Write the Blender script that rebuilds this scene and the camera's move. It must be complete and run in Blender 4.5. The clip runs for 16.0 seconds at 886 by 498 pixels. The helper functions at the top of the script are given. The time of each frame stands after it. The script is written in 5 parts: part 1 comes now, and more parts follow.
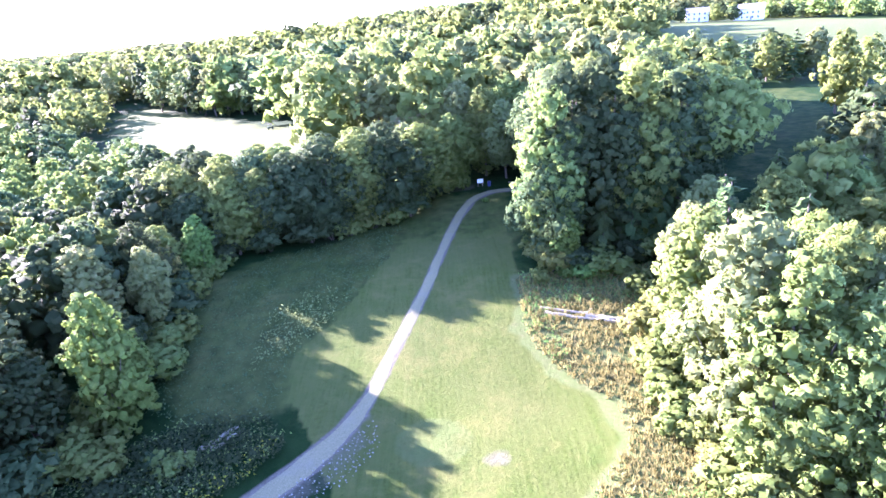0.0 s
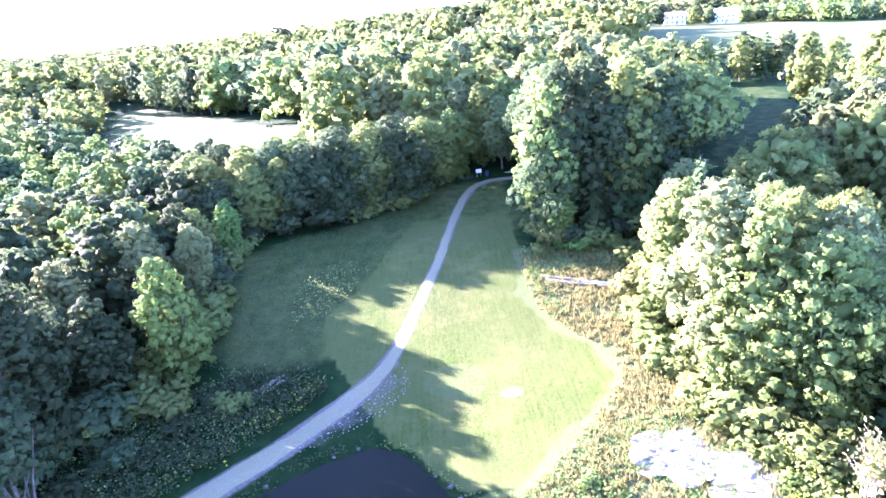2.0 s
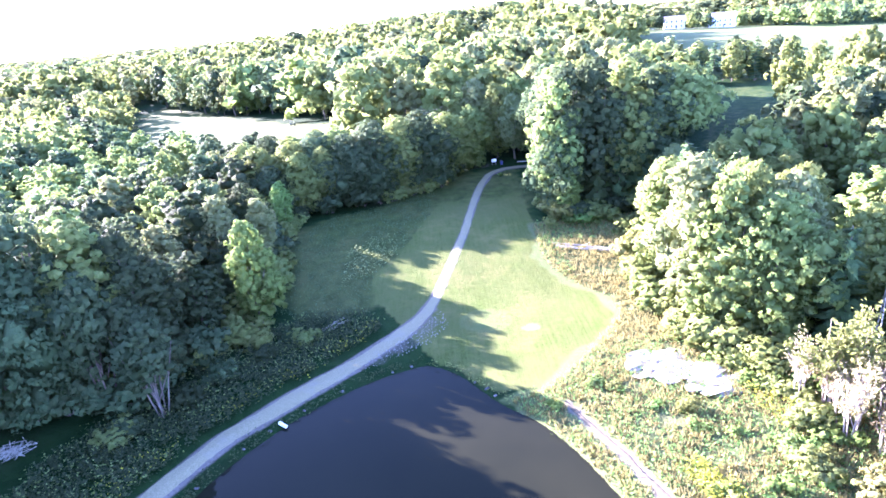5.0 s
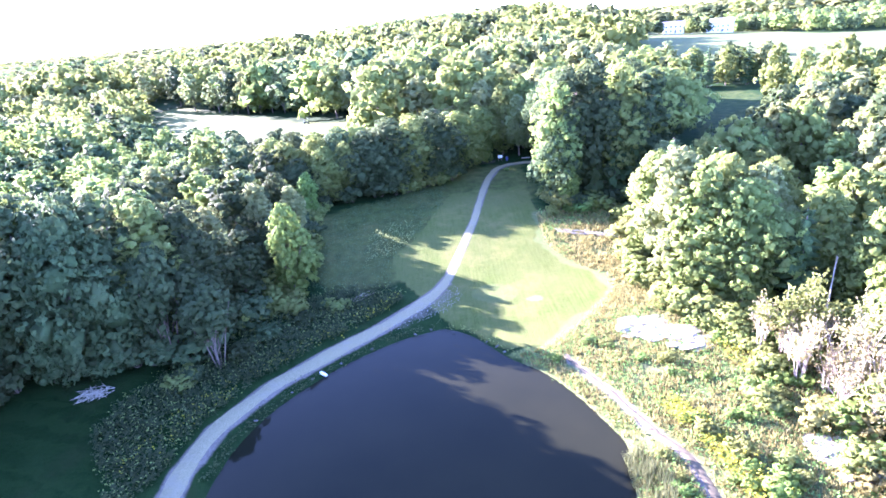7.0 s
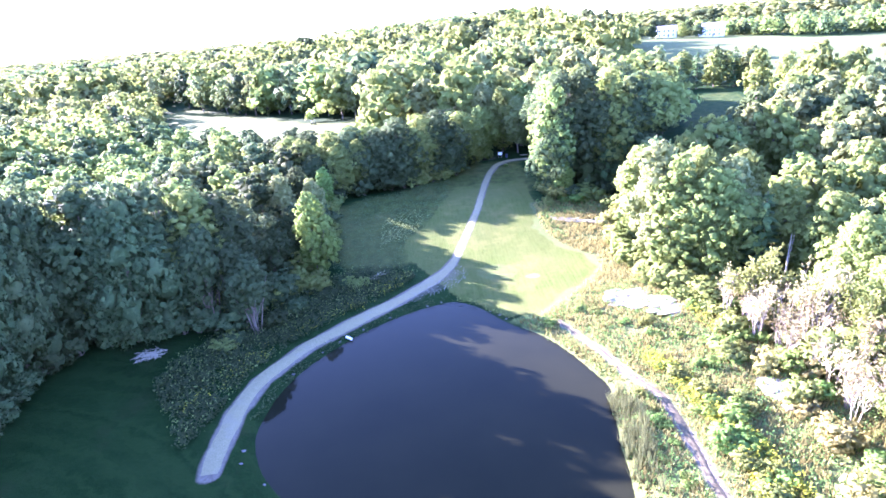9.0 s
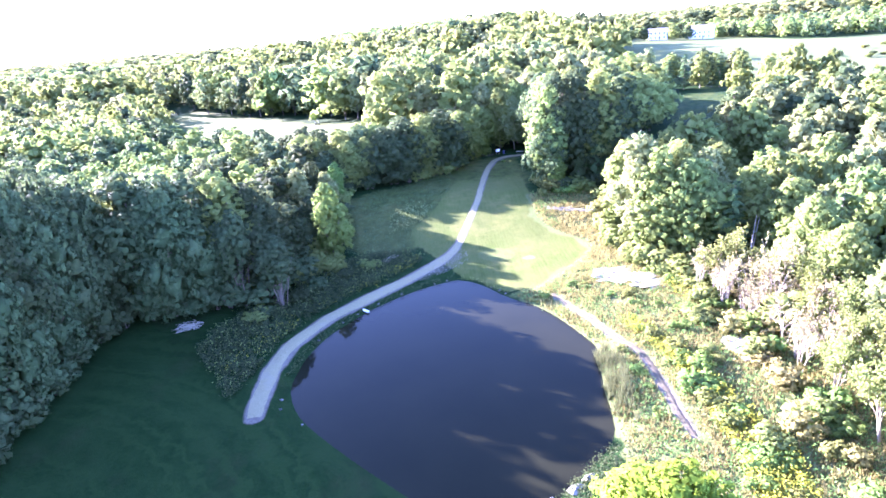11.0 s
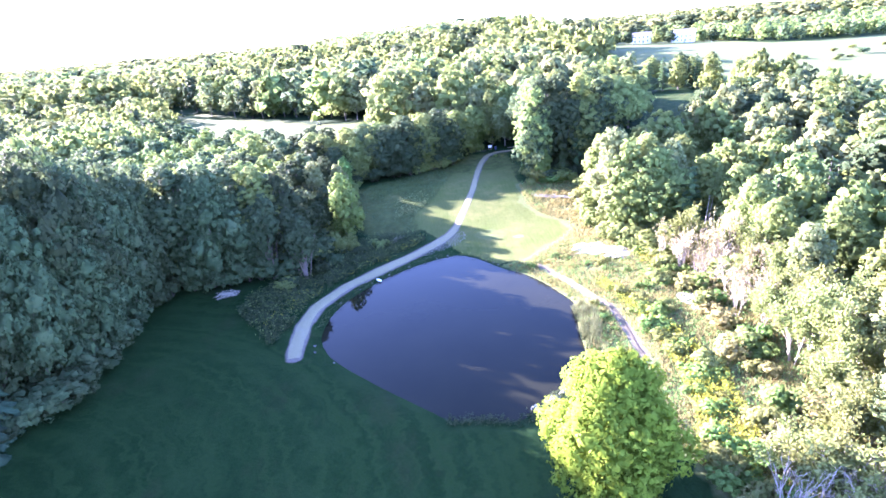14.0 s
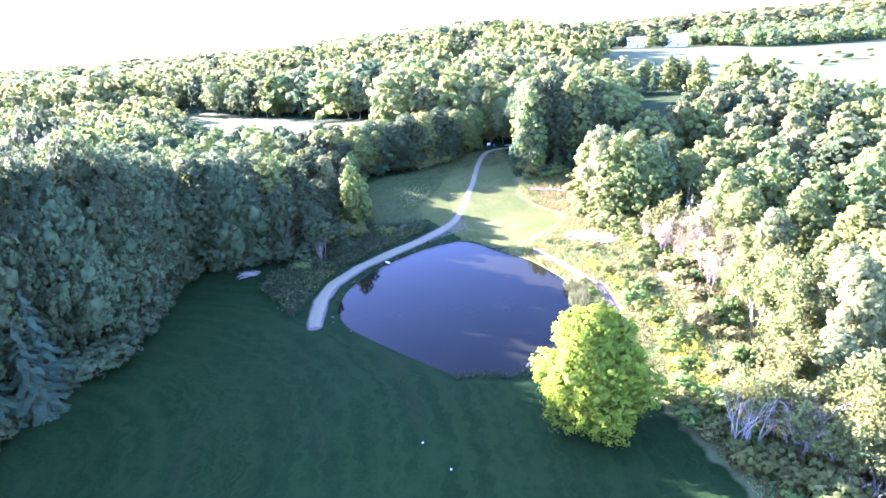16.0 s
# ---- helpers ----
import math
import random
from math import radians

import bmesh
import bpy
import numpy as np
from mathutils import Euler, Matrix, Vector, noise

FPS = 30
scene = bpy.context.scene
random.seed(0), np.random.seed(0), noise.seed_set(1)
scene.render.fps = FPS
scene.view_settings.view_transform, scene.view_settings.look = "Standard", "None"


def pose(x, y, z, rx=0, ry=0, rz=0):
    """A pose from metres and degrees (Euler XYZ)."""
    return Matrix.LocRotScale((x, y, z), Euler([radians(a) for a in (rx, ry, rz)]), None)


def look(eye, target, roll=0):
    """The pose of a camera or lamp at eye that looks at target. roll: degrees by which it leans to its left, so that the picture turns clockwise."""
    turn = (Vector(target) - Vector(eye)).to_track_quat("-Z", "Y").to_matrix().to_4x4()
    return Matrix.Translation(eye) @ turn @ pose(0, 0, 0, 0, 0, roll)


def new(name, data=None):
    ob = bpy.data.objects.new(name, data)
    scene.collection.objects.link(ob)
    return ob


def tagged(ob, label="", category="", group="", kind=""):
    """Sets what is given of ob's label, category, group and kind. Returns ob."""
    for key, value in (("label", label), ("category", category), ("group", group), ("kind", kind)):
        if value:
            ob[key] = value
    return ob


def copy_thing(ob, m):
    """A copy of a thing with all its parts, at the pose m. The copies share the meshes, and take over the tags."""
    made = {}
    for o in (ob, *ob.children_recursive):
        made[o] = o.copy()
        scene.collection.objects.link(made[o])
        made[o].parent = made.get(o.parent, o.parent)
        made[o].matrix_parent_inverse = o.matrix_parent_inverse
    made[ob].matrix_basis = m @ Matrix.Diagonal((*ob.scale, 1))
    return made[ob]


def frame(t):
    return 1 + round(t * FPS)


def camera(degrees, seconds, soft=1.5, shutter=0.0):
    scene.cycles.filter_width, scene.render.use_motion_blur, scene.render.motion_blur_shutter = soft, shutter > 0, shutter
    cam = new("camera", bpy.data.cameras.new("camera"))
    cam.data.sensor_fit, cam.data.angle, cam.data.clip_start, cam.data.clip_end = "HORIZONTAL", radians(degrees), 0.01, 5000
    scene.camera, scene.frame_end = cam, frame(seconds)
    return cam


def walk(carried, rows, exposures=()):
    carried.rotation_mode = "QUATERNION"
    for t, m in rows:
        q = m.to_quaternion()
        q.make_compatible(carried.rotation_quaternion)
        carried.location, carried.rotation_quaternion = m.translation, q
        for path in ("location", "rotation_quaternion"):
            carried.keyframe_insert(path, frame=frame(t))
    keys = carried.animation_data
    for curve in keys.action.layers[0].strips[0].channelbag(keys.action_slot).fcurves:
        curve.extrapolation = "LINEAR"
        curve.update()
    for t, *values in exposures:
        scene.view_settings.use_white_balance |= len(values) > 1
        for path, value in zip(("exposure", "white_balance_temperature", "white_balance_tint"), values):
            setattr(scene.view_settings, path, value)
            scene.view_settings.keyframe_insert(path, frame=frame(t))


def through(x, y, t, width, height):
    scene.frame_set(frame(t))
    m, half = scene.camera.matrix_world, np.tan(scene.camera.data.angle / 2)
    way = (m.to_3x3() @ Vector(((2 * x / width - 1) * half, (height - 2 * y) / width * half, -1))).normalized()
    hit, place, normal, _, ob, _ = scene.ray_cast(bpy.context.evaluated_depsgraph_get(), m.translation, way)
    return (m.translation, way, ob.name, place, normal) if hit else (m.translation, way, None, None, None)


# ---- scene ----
cam = camera(72.1, 16.0, 1.65)
PATH = [
    (0, (-0.269, -1.603, 37.204), (-0.299, 0.261, 36.479), -5.7),
    (0.5, (-1.479, -3.963, 37.185), (-1.474, -2.098, 36.462), -5.6),
    (1, (-2.664, -6.503, 37.184), (-2.642, -4.638, 36.463), -5.4),
    (1.5, (-3.609, -9.154, 37.479), (-3.582, -7.289, 36.758), -5.4),
    (2, (-4.479, -11.876, 37.754), (-4.452, -10.012, 37.031), -5.5),
    (2.5, (-5.443, -14.612, 37.936), (-5.414, -12.747, 37.215), -5.3),
    (3, (-6.37, -17.197, 37.949), (-6.339, -15.329, 37.233), -5.2),
    (3.5, (-6.882, -19.655, 38.155), (-6.86, -17.788, 37.439), -5.6),
    (4, (-7.669, -22.306, 38.297), (-7.648, -20.438, 37.582), -5.6),
    (6.5, (-11.006, -36.633, 40.077), (-10.988, -34.764, 39.365), -5.3),
    (7, (-11.715, -39.495, 40.263), (-11.696, -37.625, 39.554), -5.1),
    (7.5, (-12.433, -42.554, 40.652), (-12.409, -40.683, 39.945), -5.0),
    (8, (-12.865, -45.275, 41.001), (-12.839, -43.405, 40.293), -5.0),
    (8.5, (-13.204, -48.094, 41.28), (-13.179, -46.224, 40.574), -5.1),
    (9, (-13.823, -51.186, 41.452), (-13.796, -49.313, 40.75), -5.1),
    (11.5, (-16.156, -65.274, 42.695), (-16.113, -63.4, 41.999), -5.3),
    (12, (-16.452, -68.218, 42.864), (-16.405, -66.343, 42.17), -5.3),
    (12.5, (-16.919, -70.776, 43.145), (-16.864, -68.901, 42.451), -5.2),
    (13, (-17.336, -73.642, 43.463), (-17.275, -71.767, 42.77), -5.3),
    (13.5, (-17.893, -76.416, 43.802), (-17.828, -74.541, 43.109), -5.3),
    (14, (-18.473, -79.3, 44.019), (-18.406, -77.424, 43.327), -5.4),
    (14.5, (-18.959, -82.222, 44.215), (-18.891, -80.347, 43.524), -5.3),
    (15, (-19.507, -84.924, 44.367), (-19.437, -83.047, 43.678), -5.3),
    (15.5, (-20.15, -87.71, 44.488), (-20.074, -85.833, 43.801), -5.0),
    (16, (-20.721, -90.325, 44.653), (-20.64, -88.448, 43.966), -4.9),
]
walk(cam, [(t, look(eye, aim, roll)) for t, eye, aim, roll in PATH], [(0, 4.65, 5450, 48), (1.5, 4.95, 5350, 50), (8, 4.97, 5350, 51), (12, 4.93, 5350, 52), (16, 4.93, 5350, 53)])

# ---- sky, sun ----
SUN = Vector((-0.805, 0.593, 0)).normalized()
ELEV = radians(18.1)
world = bpy.data.worlds.new("sky")
scene.world = world
world.use_nodes = True
wn = world.node_tree.nodes
sky = wn.new("ShaderNodeTexSky")
sky.sky_type, sky.sun_disc = "NISHITA", False
sky.sun_elevation = ELEV
sky.sun_rotation = math.atan2(SUN.x, SUN.y)
sky.air_density, sky.dust_density, sky.ozone_density = 0.65, 0.3, 2.3
wn["Background"].inputs["Strength"].default_value = 0.105
world.node_tree.links.new(sky.outputs[0], wn["Background"].inputs[0])
sun = new("sun", bpy.data.lights.new("sun", "SUN"))
sun.data.energy, sun.data.angle, sun.data.color = 4.3, radians(0.53), (1.0, 0.92, 0.76)
toward = SUN * math.cos(ELEV) + Vector((0, 0, math.sin(ELEV)))
sun.matrix_world = look(toward * 300, (0, 0, 0))


# ---- materials ----
class Mat:
    """A small builder of node materials."""

    def __init__(self, name):
        self.m = bpy.data.materials.new(name)
        self.m.use_nodes = True
        self.t = self.m.node_tree
        self.b = self.t.nodes["Principled BSDF"]
        self.out = self.t.nodes["Material Output"]

    def add(self, kind, **values):
        n = self.t.nodes.new("ShaderNode" + kind)
        for k, v in values.items():
            if k in n.inputs:
                n.inputs[k].default_value = v
        return n

    def link(self, a, b):
        self.t.links.new(a, b)

    def noise(self, scale, detail=4.0, rough=0.55, stretch=None):
        co = self.add("NewGeometry").outputs["Position"]
        if stretch:
            mp = self.add("Mapping")
            mp.inputs["Scale"].default_value = stretch
            mp.inputs["Rotation"].default_value = (0, 0, radians(-20))
            self.link(co, mp.inputs["Vector"])
            co = mp.outputs[0]
        n = self.add("TexNoise", Scale=scale, Detail=detail, Roughness=rough)
        self.link(co, n.inputs["Vector"])
        return n.outputs["Fac"]

    def arcs(self, centre, scale, wobble):
        """Noise in rings round a point, as a mower leaves them."""
        d = self.t.nodes.new("ShaderNodeVectorMath")
        d.operation = "DISTANCE"
        flat = self.add("Mapping")
        flat.inputs["Scale"].default_value = (1, 1, 0)
        self.link(self.add("NewGeometry").outputs["Position"], flat.inputs["Vector"])
        self.link(flat.outputs[0], d.inputs[0])
        d.inputs[1].default_value = (*centre, 0)
        n = self.add("TexNoise", Scale=scale, Detail=3.0, Roughness=0.6)
        n.noise_dimensions = "1D"
        w = self.math("ADD", d.outputs["Value"], self.math("MULTIPLY", wobble, 5.0))
        self.link(w, n.inputs["W"])
        return n.outputs["Fac"]

    def ramp(self, fac, *stops):
        r = self.add("ValToRGB")
        e = r.color_ramp.elements
        while len(e) < len(stops):
            e.new(0.5)
        for k, (at, c) in enumerate(stops):
            e[k].position = at
            e[k].color = (*c, 1) if len(c) == 3 else c
        self.link(fac, r.inputs[0])
        return r.outputs[0]

    def mix(self, fac, a, b, kind="MIX"):
        n = self.t.nodes.new("ShaderNodeMix")
        n.data_type, n.blend_type = "RGBA", kind
        for value, socket in ((fac, n.inputs[0]), (a, n.inputs[6]), (b, n.inputs[7])):
            if isinstance(value, (int, float)):
                socket.default_value = value
            elif isinstance(value, tuple):
                socket.default_value = (*value, 1)
            else:
                self.link(value, socket)
        return n.outputs[2]

    def math(self, op, a, b=0.5):
        n = self.t.nodes.new("ShaderNodeMath")
        n.operation = op
        for value, socket in ((a, n.inputs[0]), (b, n.inputs[1])):
            if isinstance(value, (int, float)):
                socket.default_value = value
            else:
                self.link(value, socket)
        return n.outputs[0]

    def bump(self, height, strength, dist):
        n = self.add("Bump", Strength=strength, Distance=dist)
        self.link(height, n.inputs["Height"])
        self.link(n.outputs[0], self.b.inputs["Normal"])

    def colour(self, socket, rough=0.8, spec=0.3):
        self.link(socket, self.b.inputs["Base Color"])
        self.b.inputs["Roughness"].default_value = rough
        self.b.inputs["Specular IOR Level"].default_value = spec
        return self.m


def leaf_material(name, dark, light, tip, through=0.42, spread=0.4):
    """Foliage: each leaf clump varies, each tree varies, light comes through."""
    k = Mat(name)
    isl = k.add("NewGeometry").outputs["Random Per Island"]
    tree = k.add("ObjectInfo").outputs["Random"]
    a = k.ramp(isl, (0.0, dark), (0.7, light), (1.0, tip))
    hsv = k.add("HueSaturation")
    hue = k.math("MULTIPLY_ADD", tree, 0.05)
    hue.node.inputs[2].default_value = 0.488
    val = k.math("MULTIPLY_ADD", tree, spread)
    val.node.inputs[2].default_value = 1.0 - spread / 2
    k.link(hue, hsv.inputs["Hue"])
    k.link(val, hsv.inputs["Value"])
    k.link(a, hsv.inputs["Color"])
    c = k.mix(k.math("MULTIPLY", k.noise(0.35), 0.3), hsv.outputs[0], dark)
    k.colour(c, 0.7, 0.03)
    tr = k.add("BsdfTranslucent")
    k.link(k.mix(0.5, c, light), tr.inputs["Color"])
    mx = k.add("MixShader")
    mx.inputs[0].default_value = through
    k.link(k.b.outputs[0], mx.inputs[1])
    k.link(tr.outputs[0], mx.inputs[2])
    k.link(mx.outputs[0], k.out.inputs["Surface"])
    return k.m


LEAF = leaf_material("broad_leaves", (0.122, 0.158, 0.042), (0.177, 0.210, 0.060), (0.219, 0.244, 0.080), 0.5)
LEAF_PALE = leaf_material("pale_leaves", (0.152, 0.176, 0.062), (0.200, 0.217, 0.083), (0.243, 0.250, 0.107), 0.5)
LEAF_YELLOW = leaf_material("yellow_green_leaves", (0.1200, 0.1520, 0.0144), (0.1680, 0.2040, 0.0208), (0.2160, 0.2480, 0.0320), 0.45, 0.2)
# A dark leaf variety that also paints shade into wood edges and undergrowth.
LEAF_DARK_SHADED = leaf_material("dark_and_shaded_leaves", (0.043, 0.066, 0.027), (0.068, 0.092, 0.039), (0.093, 0.116, 0.051), 0.45, 0.75)
SPRUCE = leaf_material("spruce_needles", (0.024, 0.042, 0.022), (0.036, 0.06, 0.031), (0.052, 0.08, 0.042), 0.12)
NEEDLE = leaf_material("needles", (0.044, 0.07, 0.024), (0.066, 0.098, 0.034), (0.092, 0.126, 0.048), 0.2)
LEAF_STRAW = leaf_material("straw_green_leaves", (0.1175, 0.1362, 0.0339), (0.1667, 0.1780, 0.0527), (0.2254, 0.2299, 0.0826))
LEAF_RED = leaf_material("reddish_leaves", (0.176, 0.142, 0.074), (0.235, 0.198, 0.099), (0.305, 0.259, 0.138))
LEAF_GOLD = leaf_material("goldenrod_blossom", (0.1056, 0.1344, 0.0240), (0.2784, 0.2400, 0.0240), (0.4032, 0.3264, 0.0336), 0.3)
LEAF_DRY = leaf_material("dry_grass_blades", (0.1505, 0.1356, 0.0464), (0.2343, 0.2019, 0.0745), (0.3091, 0.2640, 0.1177), 0.4)


def bark_material(name, a, b):
    k = Mat(name)
    f = k.noise(3.0, 6, 0.6, (1, 1, 0.25))
    k.bump(f, 0.6, 0.05)
    return k.colour(k.ramp(f, (0.3, a), (0.7, b)), 0.9, 0.2)


BARK = bark_material("grey_brown_bark", (0.06, 0.05, 0.04), (0.17, 0.14, 0.11))
BARK_PALE = bark_material("pale_bark", (0.19, 0.165, 0.125), (0.36, 0.32, 0.25))
TWIG = bark_material("bare_twigs", (0.17, 0.145, 0.115), (0.32, 0.28, 0.23))


def ground_material():
    """Mown grass, meadow darkened for shade, dry rough, bare soil and wood floor, by the cover attribute of the sheet.
    """
    k = Mat("ground_cover")
    at = k.t.nodes.new("ShaderNodeVertexColor")
    at.layer_name = "cover"
    sep = k.add("SeparateColor")
    k.link(at.outputs["Color"], sep.inputs[0])
    fine, mid, big = k.noise(2.6, 9, 0.78), k.noise(0.45, 5, 0.6), k.noise(0.06, 4)
    # Near-black greens carry the tree shade on the foreground grass in the colour.
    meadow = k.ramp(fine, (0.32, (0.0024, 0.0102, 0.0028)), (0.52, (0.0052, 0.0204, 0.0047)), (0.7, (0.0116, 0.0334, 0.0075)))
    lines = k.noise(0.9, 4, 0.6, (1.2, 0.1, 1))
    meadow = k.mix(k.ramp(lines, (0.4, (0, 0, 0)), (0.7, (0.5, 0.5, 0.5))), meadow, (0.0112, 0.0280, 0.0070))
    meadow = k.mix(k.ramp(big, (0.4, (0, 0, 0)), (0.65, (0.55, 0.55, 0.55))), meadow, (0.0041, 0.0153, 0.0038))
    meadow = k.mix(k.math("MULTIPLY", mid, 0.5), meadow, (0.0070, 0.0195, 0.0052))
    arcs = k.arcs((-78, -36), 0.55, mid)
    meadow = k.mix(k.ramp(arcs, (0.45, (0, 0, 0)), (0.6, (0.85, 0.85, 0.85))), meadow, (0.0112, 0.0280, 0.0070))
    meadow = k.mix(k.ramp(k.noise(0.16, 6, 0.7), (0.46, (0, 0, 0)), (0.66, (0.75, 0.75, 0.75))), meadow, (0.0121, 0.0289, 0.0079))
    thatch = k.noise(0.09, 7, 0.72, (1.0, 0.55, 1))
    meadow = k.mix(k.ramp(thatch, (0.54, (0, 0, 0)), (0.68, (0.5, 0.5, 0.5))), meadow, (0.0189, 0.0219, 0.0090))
    mown = k.ramp(fine, (0.34, (0.0268, 0.0422, 0.0083)), (0.52, (0.0478, 0.0661, 0.0140)), (0.68, (0.0681, 0.0846, 0.0215)))
    stripe = k.noise(1.7, 4, 0.6, (1.6, 0.07, 1))
    mown = k.mix(k.ramp(stripe, (0.4, (0, 0, 0)), (0.56, (0.75, 0.75, 0.75))), mown, (0.0649, 0.0771, 0.0215))
    mown = k.mix(k.ramp(mid, (0.45, (0, 0, 0)), (0.7, (0.5, 0.5, 0.5))), mown, (0.0455, 0.0686, 0.0133))
    mown = k.mix(k.ramp(big, (0.42, (0, 0, 0)), (0.62, (0.65, 0.65, 0.65))), mown, (0.0709, 0.0783, 0.0253))
    worn = k.noise(0.17, 8, 0.7)
    mown = k.mix(k.ramp(worn, (0.5, (0, 0, 0)), (0.66, (0.6, 0.6, 0.6))), mown, (0.1008, 0.0957, 0.0321))
    tuft = k.noise(1.1, 6, 0.75)
    mown = k.mix(k.ramp(tuft, (0.52, (0, 0, 0)), (0.68, (0.55, 0.55, 0.55))), mown, (0.0387, 0.0644, 0.0136))
    dry = k.ramp(fine, (0.3, (0.0417, 0.0528, 0.0180)), (0.5, (0.0811, 0.0888, 0.0349)), (0.7, (0.1229, 0.1247, 0.0581)))
    dry = k.mix(k.ramp(mid, (0.36, (0, 0, 0)), (0.58, (0.85, 0.85, 0.85))), dry, (0.0712, 0.0951, 0.0307))
    soil = k.ramp(fine, (0.3, (0.0682, 0.0577, 0.0420)), (0.7, (0.1470, 0.1312, 0.1050)))

    def edge(channel, soft=0.18):
        f = k.math("ADD", channel, k.math("MULTIPLY", k.math("SUBTRACT", mid, 0.5), 0.55))
        return k.ramp(f, (0.5 - soft, (0, 0, 0)), (0.5 + soft, (1, 1, 1)))

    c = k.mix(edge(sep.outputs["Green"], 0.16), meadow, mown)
    c = k.mix(edge(sep.outputs["Blue"]), c, dry)
    c = k.mix(edge(sep.outputs["Red"]), c, soil)
    k.bump(k.math("ADD", fine, tuft), 0.8, 0.14)
    return k.colour(c, 0.95, 0.04)


def gravel_material():
    k = Mat("pale_gravel")
    n1, n2 = k.noise(7.0, 8, 0.75), k.noise(0.5, 4)
    c = k.ramp(n1, (0.25, (0.0877, 0.0802, 0.0398)), (0.5, (0.1565, 0.1439, 0.0755)), (0.75, (0.2253, 0.2075, 0.1148)))
    c = k.mix(k.ramp(n2, (0.5, (0, 0, 0)), (0.75, (0.5, 0.5, 0.5))), c, (0.1560, 0.1404, 0.1014))
    k.bump(n1, 0.6, 0.04)
    return k.colour(c, 0.95, 0.2)


def water_material():
    k = Mat("murky_water")
    n = k.noise(0.12, 3)
    c = k.ramp(n, (0.35, (0.0080, 0.0088, 0.0050)), (0.7, (0.0104, 0.0110, 0.0060)))
    k.bump(k.noise(1.4, 3), 0.06, 0.05)
    m = k.colour(c, 0.03, 0.064)
    k.b.inputs["IOR"].default_value = 1.33
    k.b.inputs["Specular Tint"].default_value = (0.7, 0.9, 0.74, 1)
    return m


def rock_material():
    k = Mat("pale_rock")
    n1, n2 = k.noise(1.3, 8, 0.65), k.noise(5.0, 6, 0.7)
    c = k.ramp(n1, (0.3, (0.0880, 0.0816, 0.0680)), (0.5, (0.2000, 0.1904, 0.1600)), (0.7, (0.2880, 0.2760, 0.2400)))
    c = k.mix(k.ramp(n2, (0.52, (0, 0, 0)), (0.62, (0.7, 0.7, 0.7))), c, (0.1, 0.095, 0.08))
    k.bump(n2, 0.8, 0.08)
    return k.colour(c, 0.9, 0.25)


def plain_material(name, c, rough=0.6, spec=0.4):
    k = Mat(name)
    n = k.noise(4.0, 5)
    return k.colour(k.mix(k.math("MULTIPLY", n, 0.25), c, tuple(v * 0.7 for v in c)), rough, spec)


EARTH = bark_material("trodden_earth", (0.0454, 0.0372, 0.0218), (0.0810, 0.0696, 0.0423))
GROUND, GRAVEL, WATER, ROCK = ground_material(), gravel_material(), water_material(), rock_material()


# ---- the lie of the land ----
def ss(a, b, v):
    u = np.clip((np.asarray(v, float) - a) / (b - a), 0, 1)
    return u * u * (3 - 2 * u)


POND = [(-12, 35.5), (-17.8, 33.3), (-24, 29), (-28, 25), (-32.2, 19.3), (-34.5, 14), (-35.4, 9), (-35.4, 5), (-34, 0.8),
        (-31.8, -2.8), (-26.6, -9), (-22.5, -13.4), (-19.4, -16.6), (-17.1, -18.8), (-13.5, -19.2), (-9.5, -20.4), (-7, -18.4),
        (-4.2, -16.0), (1.2, -10.5), (2.6, -5), (3.0, -1.5), (4.1, 4), (4.9, 8.3), (4, 12), (2, 17.6), (-0.6, 22.5),
        (-4, 26.3), (-7.5, 31.9), (-10, 34.5)]
TRACK = [(-38.6, -0.6, 2.6), (-38.8, 3, 2.8), (-38.8, 9.6, 2.8), (-37.2, 16.5, 2.7), (-33, 24, 2.8), (-27.3, 29.9, 2.9), (-20.8, 36, 3.2),
         (-15, 42.2, 3.2), (-12, 47, 2.4), (-10.2, 51.5, 1.9), (-8, 58.5, 1.7), (-6, 64.7, 1.7), (-4.1, 71.4, 1.6), (-2, 82, 1.7),
         (1, 95.8, 1.8), (4.2, 104.8, 2.0), (8, 108.3, 2.2), (16, 108.6, 2.2)]
TRAIL = [(2.6, 24.5, 0.6), (4.6, 19, 0.7), (6, 15.5, 0.8), (7.8, 9.3, 0.85), (9.6, 4.4, 0.9), (9.6, -2.3, 1.1), (9.2, -8, 1.1), (9.2, -12, 0.8)]
MOWN = [(9.5, 105), (9, 85), (7.7, 68), (7.2, 62), (8, 56.8), (10.2, 52.5), (12.8, 48.7), (14.1, 45.6), (13.7, 42), (11.6, 39), (9, 35.7),
        (5, 31), (1, 27.3), (-4, 28), (-8.5, 34), (-12, 38), (-16, 46.6), (-18.9, 53), (-19.4, 58.7), (-17.4, 62.5), (-15.2, 66.8),
        (-12.8, 71.6), (-10, 82), (-6, 97), (-1, 106)]
ROUGH = [(8, 72), (7.2, 62), (8, 56.8), (10.2, 52.5), (12.8, 48.7), (14.1, 45.6), (13.7, 42), (11.6, 39), (9, 35.7), (5, 31), (1, 27.3),
         (-3, 26.5), (-0.6, 22.5), (2, 17.6), (4, 12), (4.9, 8.3), (4.1, 4), (3.0, -1.5), (2.6, -5), (2.2, -18), (6, -27), (9, -45), (10, -120),
         (60, -120), (44, -20), (34, 20), (28, 40), (30, 72)]
BACK_GREEN = [(46, 100), (58, 118), (64, 135), (88, 187), (112, 186), (94, 140), (73, 106), (62, 96)]
